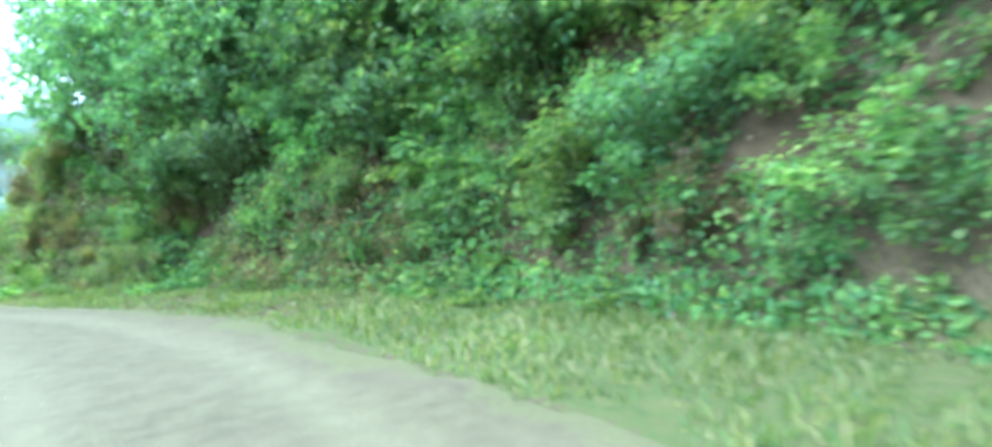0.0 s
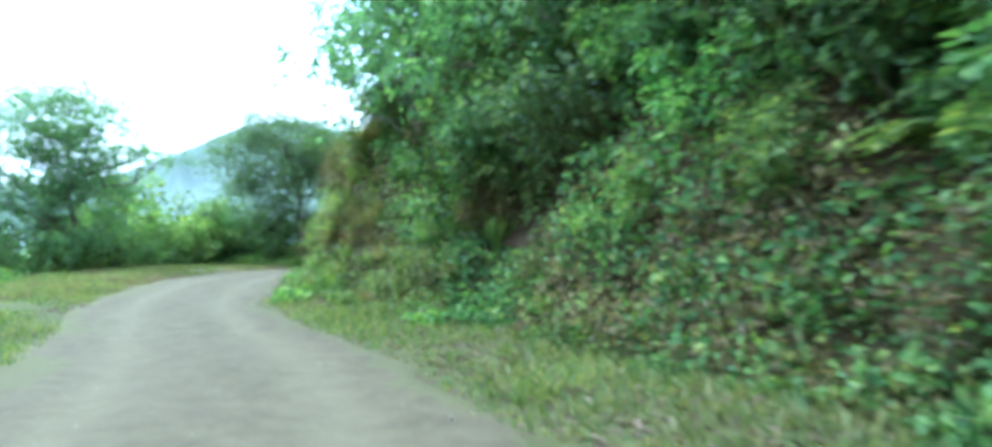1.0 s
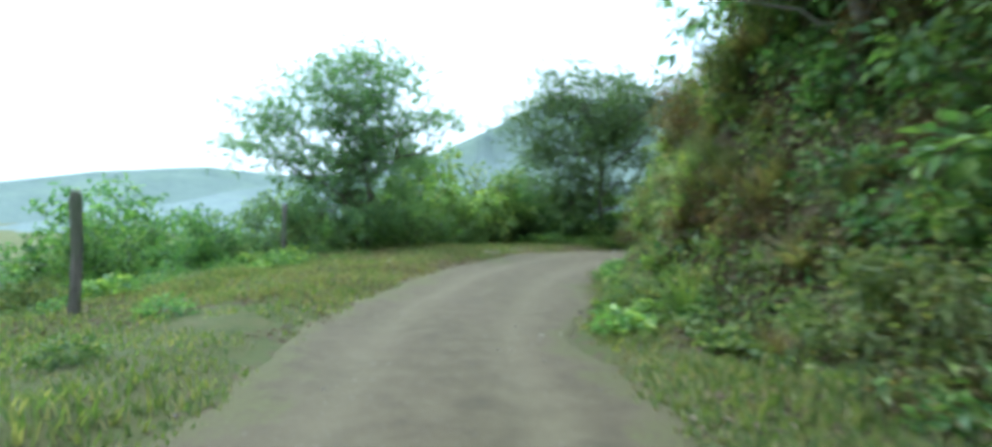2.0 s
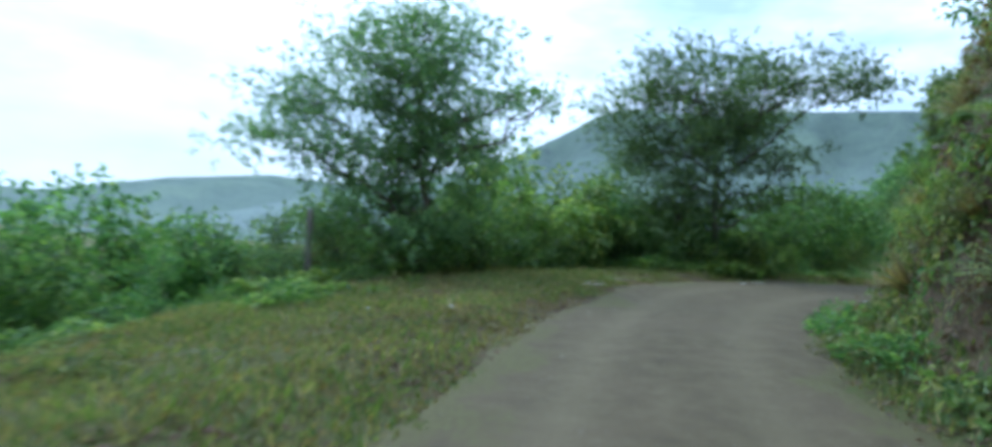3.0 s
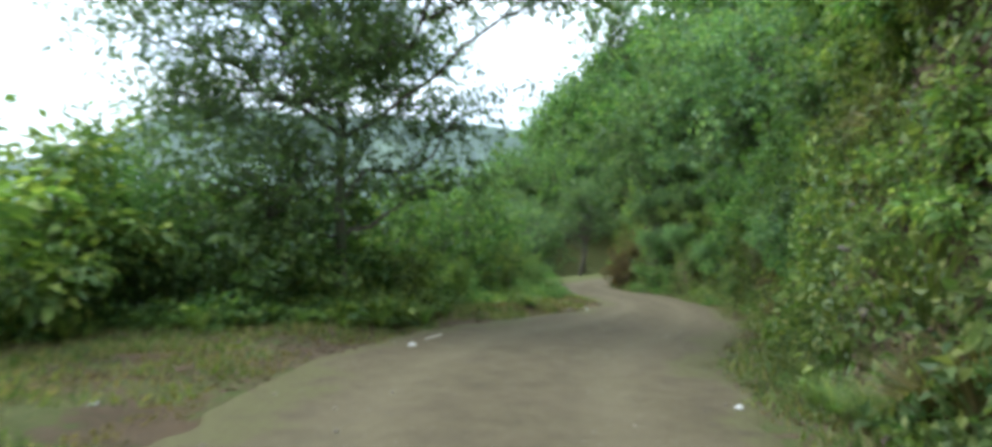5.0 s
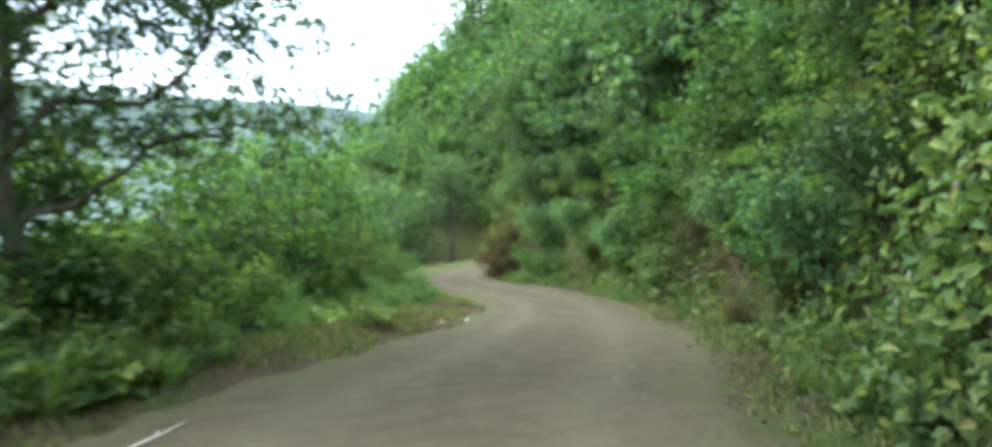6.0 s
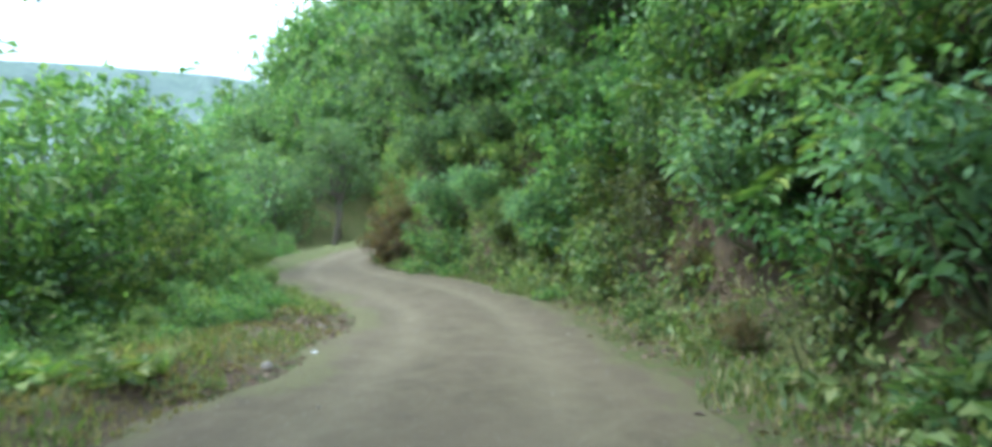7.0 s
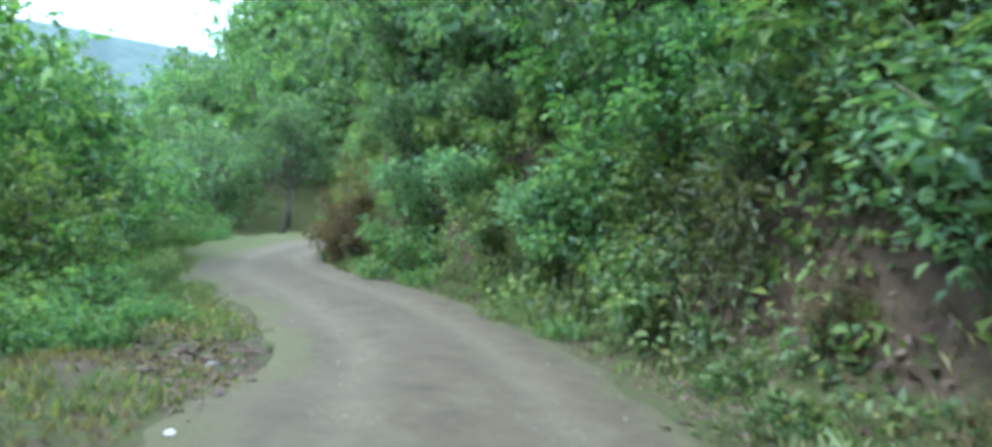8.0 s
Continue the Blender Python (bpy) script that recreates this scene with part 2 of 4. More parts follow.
def plain(name, colour, rough=0.6):
    mat, nt, out = nodes_of(name)
    n = noise_node(nt, 9, 4, 0.6, position(nt))
    col = ramp_node(nt, n, [(0.3, tuple(c * 0.75 for c in colour)), (0.7, colour)])
    finish(nt, out, col, rough, n, 0.3, 0.01)
    return mat


MAT_PLASTIC = plain("white_litter_plastic", (0.6, 0.6, 0.58), 0.4)
MAT_DRYWOOD = plain("bleached_dry_wood", (0.6, 0.54, 0.44), 0.85)


# ---- mesh helpers ----
def mesh_from(name, verts, faces, mat, smooth=False):
    me = bpy.data.meshes.new(name)
    me.from_pydata(verts if isinstance(verts, list) else verts.tolist(), [], faces if isinstance(faces, list) else faces.tolist())
    me.materials.append(mat)
    if smooth:
        me.polygons.foreach_set("use_smooth", [True] * len(me.polygons))
    me.update()
    return me


def part_of(name, me, parent, label=""):
    ob = new(name, me)
    ob.parent = parent
    if label:
        tagged(ob, label)
    return ob


def vnoise(x, y, scale, seed):
    """Smooth value noise from -1 to 1 over the plan."""
    x, y = np.asarray(x) / scale, np.asarray(y) / scale
    i, j = np.floor(x).astype(np.int64), np.floor(y).astype(np.int64)
    fx, fy = x - i, y - j
    fx, fy = fx * fx * (3 - 2 * fx), fy * fy * (3 - 2 * fy)

    def lattice(a, b):
        h = np.sin(a * 127.1 + b * 311.7 + seed * 74.7) * 43758.5453
        return (h - np.floor(h)) * 2 - 1
    top = lattice(i, j) * (1 - fx) + lattice(i + 1, j) * fx
    low = lattice(i, j + 1) * (1 - fx) + lattice(i + 1, j + 1) * fx
    return top * (1 - fy) + low * fy


def smooth01(v):
    v = np.clip(v, 0, 1)
    return v * v * (3 - 2 * v)


def spline(points, per):
    """A Catmull-Rom curve through the points."""
    p = np.array(points, float)
    p = np.vstack([2 * p[0] - p[1], p, 2 * p[-1] - p[-2]])
    t = np.linspace(0, 1, per, endpoint=False)[:, None]
    out = [0.5 * (2 * b + (c - a) * t + (2 * a - 5 * b + 4 * c - d) * t ** 2 + (3 * b - a - 3 * c + d) * t ** 3)
           for a, b, c, d in zip(p[:-3], p[1:-2], p[2:-1], p[3:])]
    return np.vstack(out + [p[-2:-1]])


# ---- plan: the road's two edges, its fall, and the verges ----
LEFT_EDGE = [(-8, -10), (-2, -6.5), (2.4, -3.6), (5.2, -0.9), (7.0, 2.5), (7.9, 6), (7.9, 9.5), (7.6, 12.5), (7.1, 15), (6.4, 18), (5.9, 21.5), (5.8, 25), (5.95, 28.5), (6.3, 31.8),
             (7.2, 34.8), (8.9, 37.6), (11.5, 39.7), (14, 41.8), (16, 44.6), (16.9, 47.8), (17.4, 51.3), (19.3, 55), (21.8, 58.8), (24.5, 62.2), (28.5, 65), (36, 67.5), (50, 69)]
RIGHT_EDGE = [(-6, -13.5), (0.5, -10), (5.6, -7.6), (9.3, -4.2), (11.3, 0), (12.1, 4.5), (12.2, 8.5), (11.7, 12.3), (10.6, 15.5), (9.7, 18.3), (9.5, 21.5), (9.5, 25.2), (10.1, 28.8), (11.1, 31.3),
              (12.3, 34), (14, 36.6), (15.8, 38.4), (17.3, 40.6), (18.7, 43), (20, 46.6), (20.9, 50.8), (22, 54.6), (24, 57.6), (26.6, 60.8), (30, 63.2), (36.5, 65.5), (50, 66.8)]
PER = 24
EDGE_L, EDGE_R = spline(LEFT_EDGE, PER), spline(RIGHT_EDGE, PER)
MID = (EDGE_L + EDGE_R) / 2
HALF = np.linalg.norm(EDGE_L - EDGE_R, axis=1) / 2
TANGENT = np.gradient(MID, axis=0)
TANGENT /= np.linalg.norm(TANGENT, axis=1)[:, None]
ROAD_Z = np.interp(MID[:, 1], [-10, 25, 32, 39, 61, 80], [0, 0, -0.1, -0.35, -1.3, -1.6])
VERGE_R = np.interp(MID[:, 1], [-8, 2, 7, 12.5, 14.5, 17, 19, 21, 23.5, 25.5, 27, 30, 34, 38, 42, 45, 51, 54, 58, 64], [3.4, 3.2, 2.8, 2.1, 1.9, 1.6, 1.2, 0.6, 0.35, 0.5, 0.55, 0.6, 0.75, 0.95, 0.85, 0.6, 0.4, 0.1, 0.5, 0.6])
VERGE_L = np.interp(MID[:, 1], [-8, 5, 12, 17, 22, 29, 33, 37, 39, 41, 45, 51, 60], [4, 4, 4, 3.6, 4.3, 6.2, 6.2, 4.5, 2.6, 1.5, 0.8, 0.9, 1.2])


def lateral(x, y):
    """For places in plan: the nearest station of the road, and the distance from its middle, right of it positive."""
    q = np.stack([np.ravel(x), np.ravel(y)], 1)
    at = np.empty(len(q), int)
    for k in range(0, len(q), 4000):
        c = q[k:k + 4000]
        at[k:k + 4000] = ((c[:, None, :] - MID[None]) ** 2).sum(2).argmin(1)
    v = q - MID[at]
    side = v[:, 0] * TANGENT[at, 1] - v[:, 1] * TANGENT[at, 0]
    return at, np.where(side >= 0, 1, -1) * np.hypot(v[:, 0], v[:, 1])


def terrain(x, y):
    """Height of the ground, how bare it is, and how far past the road's edge each place lies."""
    x, y = np.ravel(x), np.ravel(y)
    at, d = lateral(x, y)
    beyond = np.abs(d) - HALF[at]
    right = d > 0
    v = np.where(right, beyond - VERGE_R[at], beyond - VERGE_L[at])
    v = np.where(right & (v > 0), v * np.interp(MID[at, 1], [25, 28, 36, 39], [1, 1.7, 1.7, 1]), v)
    v = v + 0.28 * vnoise(x, y, 1.9, 3) + 0.12 * vnoise(x, y, 0.7, 4)
    v = v + np.where(right, 0.075 * vnoise(x, y, 0.33, 16) * smooth01(v / 0.4) * smooth01((5 - v) / 2), 0)
    bank = np.interp(v, [0, 0.25, 0.9, 1.5, 2.3, 6, 14, 30, 60, 150, 500], [0, 0.4, 2.1, 3.4, 4.4, 7.4, 14, 26, 42, 70, 90])
    bank = bank * (1 + 0.16 * vnoise(x, y, 6, 5)) + np.clip(v, 0, 1) * (0.35 * vnoise(x, y, 1.3, 6) + 0.18 * vnoise(x, y, 0.55, 7))
    drop = np.interp(v, [0, 1, 4, 10, 25, 60, 200, 900], [0, -0.3, -2.0, -5.2, -11, -18, -30, -40])
    drop = drop * np.interp(y, [36, 52], [1, 0.5]) + np.clip(v / 8, 0, 1) * 0.8 * vnoise(x, y, 7, 8)
    drop = drop - 0.075 * np.clip(beyond - 0.5, 0, 6) * np.interp(y, [24, 34], [1, 0.25])
    z = ROAD_Z[at] + np.where(right, bank, drop)
    spur = 22 * np.exp(-((x - 45) / 15) ** 2 - ((y - 88) / 16) ** 2) + 3.5 * np.exp(-((x - 27) / 12) ** 2 - ((y - 96) / 16) ** 2)
    z += np.where(right, 0, spur * smooth01((v - 1) / 6))
    z += 0.05 * vnoise(x, y, 1.7, 9) * smooth01(beyond / 0.8) + 0.03 * vnoise(x, y, 0.5, 10) * smooth01(beyond / 0.5)
    z += np.where(~right, 0.14, 0.05) * smooth01(beyond / 0.9) * smooth01(1 - v / 2)
    z -= 0.12 * smooth01((-0.18 - beyond) / 0.3)
    soil = np.where(right, smooth01(v / 0.5) * (1 - 0.5 * smooth01((v - 4) / 3)), 0.25 * smooth01(v / 3) * smooth01((14 - v) / 8))
    worn = np.interp(y, [18, 24, 42, 48], [0, 1, 1, 0.4]) * (0.75 + 0.4 * vnoise(x, y, 1.6, 15))
    soil = np.maximum(soil, np.where(right, 0.55, 0.8) * worn * smooth01((1.5 - beyond) / 1.5))
    trodden = np.interp(MID[at, 1], [22, 30, 42, 46], [0, 1, 1, 0.3]) * (0.45 + 0.75 * vnoise(x, y, 1.1, 17) + 0.4 * vnoise(x, y, 0.4, 18))
    soil = np.maximum(soil, np.where(right, 0, 0.75) * np.clip(trodden, 0, 1) * smooth01((5.5 - beyond) / 3))
    soil = np.maximum(soil, 0.5 * smooth01((0.3 - beyond) / 0.5))
    return z, soil, beyond, v, right


def ground_z(x, y):
    return float(terrain([x], [y])[0][0])


def stretched(a, b, step, far, n):
    """Even steps from a to b, then ever longer ones out to far on both sides."""
    grow = step * 1.0 + (far - 0) * (np.linspace(0, 1, n) ** 3.2) + np.arange(n) * step
    return np.concatenate([(a - grow)[::-1], np.arange(a, b + step / 2, step), b + grow])


def build_ground():
    xs, ys = stretched(-2, 27, 0.18, 1500, 44), stretched(-2, 60, 0.18, 1500, 44)
    gx, gy = np.meshgrid(xs, ys)
    z, soil, *_ = terrain(gx, gy)
    w, h = len(xs), len(ys)
    i = (np.arange(h - 1)[:, None] * w + np.arange(w - 1)[None]).ravel()
    me = mesh_from("ground", np.stack([gx.ravel(), gy.ravel(), z], 1), np.stack([i, i + 1, i + w + 1, i + w], 1), MAT_GROUND, True)
    me.attributes.new("soil", "FLOAT", "POINT").data.foreach_set("value", soil.astype(np.float32))
    tagged(new("ground", me), "grassy verge, brown earth cut bank and hillside", "ground", kind="structure")


def build_road():
    across = np.linspace(-1.14, 1.14, 33)
    pts, track = [], []
    for k in range(len(MID)):
        side = np.array([TANGENT[k, 1], -TANGENT[k, 0]])
        for u in across:
            p = MID[k] + side * u * HALF[k]
            pts.append((p[0], p[1]))
            rut = math.exp(-((abs(u) - 0.42) / 0.14) ** 2)
            track.append((rut, u, k))
    pts = np.array(pts)
    rut, u, k = (np.array(c) for c in zip(*track))
    ragged = 0.13 * vnoise(pts[:, 0], pts[:, 1], 1.3, 11) + 0.09 * vnoise(pts[:, 0], pts[:, 1], 0.45, 14)
    z = ROAD_Z[k.astype(int)] + 0.03 * (1 - u * u) - 0.03 * rut + 0.008 * vnoise(pts[:, 0], pts[:, 1], 1.7, 12)
    z -= 0.16 * smooth01((np.abs(u) - 0.95 + ragged) / 0.16)
    w = len(across)
    i = (np.arange(len(MID) - 1)[:, None] * w + np.arange(w - 1)[None]).ravel()
    me = mesh_from("road", np.column_stack([pts, z]), np.stack([i, i + 1, i + w + 1, i + w], 1), MAT_ROAD, True)
    me.attributes.new("track", "FLOAT", "POINT").data.foreach_set("value", rut.astype(np.float32))
    # The outer edge fades into the trodden verge, the bank's side less so.
    rim = np.where(u < 0, smooth01((-u - 0.5 + 1.8 * ragged) / 0.45), smooth01((u - 0.66 + 1.3 * ragged) / 0.3))
    me.attributes.new("rim", "FLOAT", "POINT").data.foreach_set("value", rim.astype(np.float32))
    tagged(new("road", me), "pale packed dirt road with faint wheel tracks", "road", kind="structure")


def build_mountain(name, label, profile, near, crest, seed, mat, base=-40.0):
    """A far ridge: profile gives its crest's elevation in degrees by bearing, left of north positive."""
    b = np.linspace(profile[0][0], profile[-1][0], 260)
    profile = sorted(profile)
    e = np.interp(b, [p[0] for p in profile], [p[1] for p in profile])
    rows, verts = 26, []
    for r in range(rows):
        f = r / (rows - 1)
        dist = near + (crest - near) * min(f / 0.8, 1.0) + max(f - 0.8, 0) * 600
        lift = smooth01(np.array(min(f / 0.8, 1.0))) if f <= 0.8 else 1 - 2.2 * (f - 0.8)
        ang = np.radians(b)
        x, y = 8 - np.sin(ang) * dist, 24 + np.cos(ang) * dist
        top = 1.4 + np.tan(np.radians(e)) * crest
        spur = 1 - 0.2 * np.abs(vnoise(b * 6, b * 0 + r * 2.0, 14, seed))
        z = base + (top - base) * lift * (spur if 0 < f < 0.78 else 1) + (0.25 if f > 0.7 else 0.5 + f) * crest * 0.0035 * (0.6 * vnoise(b, b * 0 + r, 2.3, seed + 1) + 0.35 * vnoise(b, b * 0 + r, 0.5, seed + 2))
        verts.append(np.stack([x, y, z], 1))
    v = np.concatenate(verts)
    w = len(b)
    i = (np.arange(rows - 1)[:, None] * w + np.arange(w - 1)[None]).ravel()
    tagged(new(name, mesh_from(name, v, np.stack([i, i + w, i + w + 1, i + 1], 1), mat, True)), label, "mountain", kind="structure")


build_ground()
build_road()
build_mountain("backdrop_mountain", "blue-green wooded mountain, haze and low mist painted as glow", [(75, -4.0), (50, -2.0), (40, -0.4), (34, 1.0), (26, 2.5), (17, 4.8), (12, 7.2), (8, 9.3), (5, 10.0), (0, 9.4), (-8, 9.6), (-16, 9.3), (-22, 8.6), (-32, 6.0), (-45, 3.5)], 250, 520, 21, MAT_FAR)
build_mountain("backdrop_hills", "low hills far down the valley, haze painted as glow", [(100, 1.5), (75, 2.0), (60, 1.2), (52, 0.8), (44, 2.2), (36, 2.9), (30, 2.4), (20, 3.0), (0, 3.0), (-30, 3.0)], 500, 900, 31, MAT_HILLS)


# ---- plants ----
def leaf_mesh(name, centre, way, normal, length, width, mat, fold=0.25):
    """Many small kite-shaped leaves, each folded along its middle."""
    n = len(centre)
    way = way / np.linalg.norm(way, axis=1)[:, None]
    side = np.cross(way, normal)
    side /= np.linalg.norm(side, axis=1)[:, None] + 1e-9
    up = np.cross(side, way)
    L, W = length[:, None], width[:, None]
    base, tip = centre, centre + way * L - up * L * 0.12
    a = centre + way * L * 0.45 + side * W * 0.5 + up * W * fold
    b = centre + way * L * 0.45 - side * W * 0.5 + up * W * fold
    v = np.stack([base, a, tip, b], 1).reshape(-1, 3)
    k = np.arange(n)[:, None] * 4
    f = np.concatenate([k + np.array([[0, 1, 2]]), k + np.array([[0, 2, 3]])], 1).reshape(-1, 3)
    return mesh_from(name, v, f, mat)


def tube(verts, faces, points, radii, sides=6):
    """Adds a tapered round branch through the points."""
    start = len(verts)
    pts = [Vector(p) for p in points]
    for k, p in enumerate(pts):
        d = (pts[min(k + 1, len(pts) - 1)] - pts[max(k - 1, 0)]).normalized()
        a = d.orthogonal().normalized() if abs(d.z) > 0.95 else d.cross(Vector((0, 0, 1))).normalized()
        b = d.cross(a)
        for s in range(sides):
            w = 2 * math.pi * s / sides
            verts.append(tuple(p + (a * math.cos(w) + b * math.sin(w)) * radii[k]))
    for k in range(len(pts) - 1):
        for s in range(sides):
            i, j = start + k * sides + s, start + k * sides + (s + 1) % sides
            faces.append((i, j, j + sides, i + sides))
    faces.append(tuple(start + (len(pts) - 1) * sides + s for s in range(sides)))


def bent(rng, a, b, n, wob):
    a, b = np.array(a, float), np.array(b, float)
    out = [a + (b - a) * k / n for k in range(n + 1)]
    for k in range(1, n):
        out[k] = out[k] + rng.normal(0, wob, 3)
    return out


def build_tree(name, label, seed, height, spread, leaves, leaf_len, mat, fork=0.35, layers=0.45, clumps=46, low=0.3, wide=0.5):
    """A tree: tapered trunk with limbs, and a crown of leafy sprays with gaps between."""
    rng = np.random.default_rng(seed)
    root = new(name)
    tv, tf = [], []
    r0 = 0.02 * height
    top = np.array([0, 0, height * (0.72 + 0.08 * rng.random())]) + np.array([*rng.normal(0, 0.10 * spread, 2), 0])
    p = bent(rng, (0, 0, -0.5), top, 7, 0.015 * height)
    tube(tv, tf, p, [r0 * 1.25 * (1 - 0.85 * i / 7) + 0.012 for i in range(8)], 8)
    cen, size = [], []
    for k in range(clumps):
        g = fork + (1 - fork) * rng.random()
        i = min(int(g * 7), 6)
        s = p[i] + (p[i + 1] - p[i]) * (g * 7 - i)
        ang = 2.4 * k + rng.normal(0, 0.5)
        rise = low + (1 - low) * ((k + 0.5) / clumps) ** 0.8
        reach = spread * 0.5 * (1.0 - 0.55 * max(0, rise - 0.55) / 0.45) * (0.35 + 0.65 * math.sqrt(rng.random()))
        end = np.array([math.cos(ang) * reach, math.sin(ang) * reach, height * rise * (0.95 + 0.1 * rng.random())])
        if end[2] < s[2]:
            s = p[max(1, min(6, int(7 * 0.85 * end[2] / (height * 0.75))))]
        b = bent(rng, s, end, 5, 0.03 * spread)
        r1 = r0 * 0.32 * (1.1 - 0.6 * g)
        tube(tv, tf, b, [r1 * (1 - 0.85 * i / 5) + 0.006 for i in range(6)], 4)
        for m in (0.55, 0.8):
            i = int(m * 5)
            e2 = b[i] + np.array([*rng.normal(0, 0.16 * spread, 2), 0.06 * height * rng.random()])
            tube(tv, tf, bent(rng, b[i], e2, 3, 0.02 * spread), [r1 * 0.5, r1 * 0.35, r1 * 0.2, 0.004], 3)
            cen.append(e2)
            size.append(0.8)
        cen.append(b[-1])
        size.append(1.0)
    cen, size = np.array(cen), np.array(size)
    # Each clump is made of small twig sprays, and each spray of leaves.
    sprays = max(leaves // 9, 1)
    which = rng.integers(0, len(cen), sprays)
    rad = spread * 0.095 * size[which] * (0.6 + 0.8 * rng.random(sprays))
    q = rng.normal(0, 1, (sprays, 3))
    q /= np.linalg.norm(q, axis=1)[:, None]
    q *= (rng.random(sprays) ** 0.45)[:, None]
    spot = cen[which] + q * rad[:, None] * np.array([1.15, 1.15, layers * 1.6])
    out = q * np.array([1, 1, 0.35]) + rng.normal(0, 0.45, (sprays, 3)) + np.array([0, 0, 0.05])
    out /= np.linalg.norm(out, axis=1)[:, None]
    rep = np.repeat(np.arange(sprays), 9)
    n = len(rep)
    along = rng.random(n) * leaf_len * 3.2
    centre = spot[rep] + out[rep] * along[:, None] + rng.normal(0, leaf_len * 0.25, (n, 3))
    way = out[rep] * 0.6 + rng.normal(0, 0.6, (n, 3)) + np.array([0, 0, -0.25])
    normal = np.array([0, 0, 1.0]) + rng.normal(0, 0.55, (n, 3))
    length = leaf_len * (0.6 + 0.8 * rng.random(n))
    part_of("trunk", mesh_from("trunk", tv, tf, MAT_BARK, True), root)
    part_of("crown", leaf_mesh("crown", centre, way, normal, length, length * wide, mat), root)
    return tagged(root, label, "tree")


def build_lobed_tree(name, label, seed, top, girth, lobes, leaves, leaf_len, mat, clump=0.55, wide=0.5):
    """A spreading tree: a trunk to top, one limb to each lobe of the crown, and layered leafy twigs in every lobe.
    A lobe is its centre from the tree's foot, its half width and half height, and its share of the leaves."""
    rng = np.random.default_rng(seed)
    root = new(name)
    tv, tf = [], []
    trunk = bent(rng, (0, 0, -0.5), top, 8, 0.07)
    tube(tv, tf, trunk, [girth * (1.2 - 0.11 * i) for i in range(9)], 10)
    part_of("trunk", mesh_from("trunk", tv, tf, MAT_BARK, True), root)
    spots, outs = [], []
    total = sum(l[5] for l in lobes)
    for x, y, z, rx, rz, share in lobes:
        c = np.array([x, y, z])
        i = int(np.clip(8 * (z - 0.45 * math.hypot(x, y)) / top[2], 1, 8))
        limb = bent(rng, trunk[i], c - (0, 0, 0.3 * rz), 7, 0.05 + 0.03 * math.hypot(x, y))
        lv, lf = [], []
        tube(lv, lf, limb, [girth * (0.4 - 0.047 * k) + 0.006 for k in range(8)], 7)
        n = max(4, int(7 * rx * rx * rz ** 0.5))
        ends = rng.normal(0, 1, (n, 3))
        ends *= (rng.random(n) ** 0.4 / np.linalg.norm(ends, axis=1))[:, None]
        ends = c + ends * np.array([rx, rx, rz])
        for e in ends:
            b = bent(rng, limb[rng.integers(4, 8)], e, 4, 0.06)
            tube(lv, lf, b, [girth * 0.17, girth * 0.14, girth * 0.1, girth * 0.07, 0.004], 4)
        part_of("limb", mesh_from("limb", lv, lf, MAT_BARK, True), root)
        m = int(leaves * share / total / 9)
        which = rng.integers(0, n, m)
        q = rng.normal(0, 1, (m, 3))
        q *= (rng.random(m) ** 0.45 / np.linalg.norm(q, axis=1))[:, None]
        rad = clump * (0.55 + 0.8 * rng.random(n))[which]
        spots.append(ends[which] + q * rad[:, None] * np.array([1.2, 1.2, 0.55]))
        outs.append(q * np.array([1, 1, 0.3]) + rng.normal(0, 0.4, (m, 3)))
    spot, out = np.concatenate(spots), np.concatenate(outs)
    out /= np.linalg.norm(out, axis=1)[:, None]
    rep = np.repeat(np.arange(len(spot)), 9)
    n = len(rep)
    centre = spot[rep] + out[rep] * (rng.random(n) * leaf_len * 3.2)[:, None] + rng.normal(0, leaf_len * 0.25, (n, 3))
    way = out[rep] * 0.6 + rng.normal(0, 0.6, (n, 3)) + np.array([0, 0, -0.25])
    normal = np.array([0, 0, 1.0]) + rng.normal(0, 0.5, (n, 3))
    length = leaf_len * (0.6 + 0.8 * rng.random(n))
    part_of("crown", leaf_mesh("crown", centre, way, normal, length, length * wide, mat), root)
    return tagged(root, label, "tree")


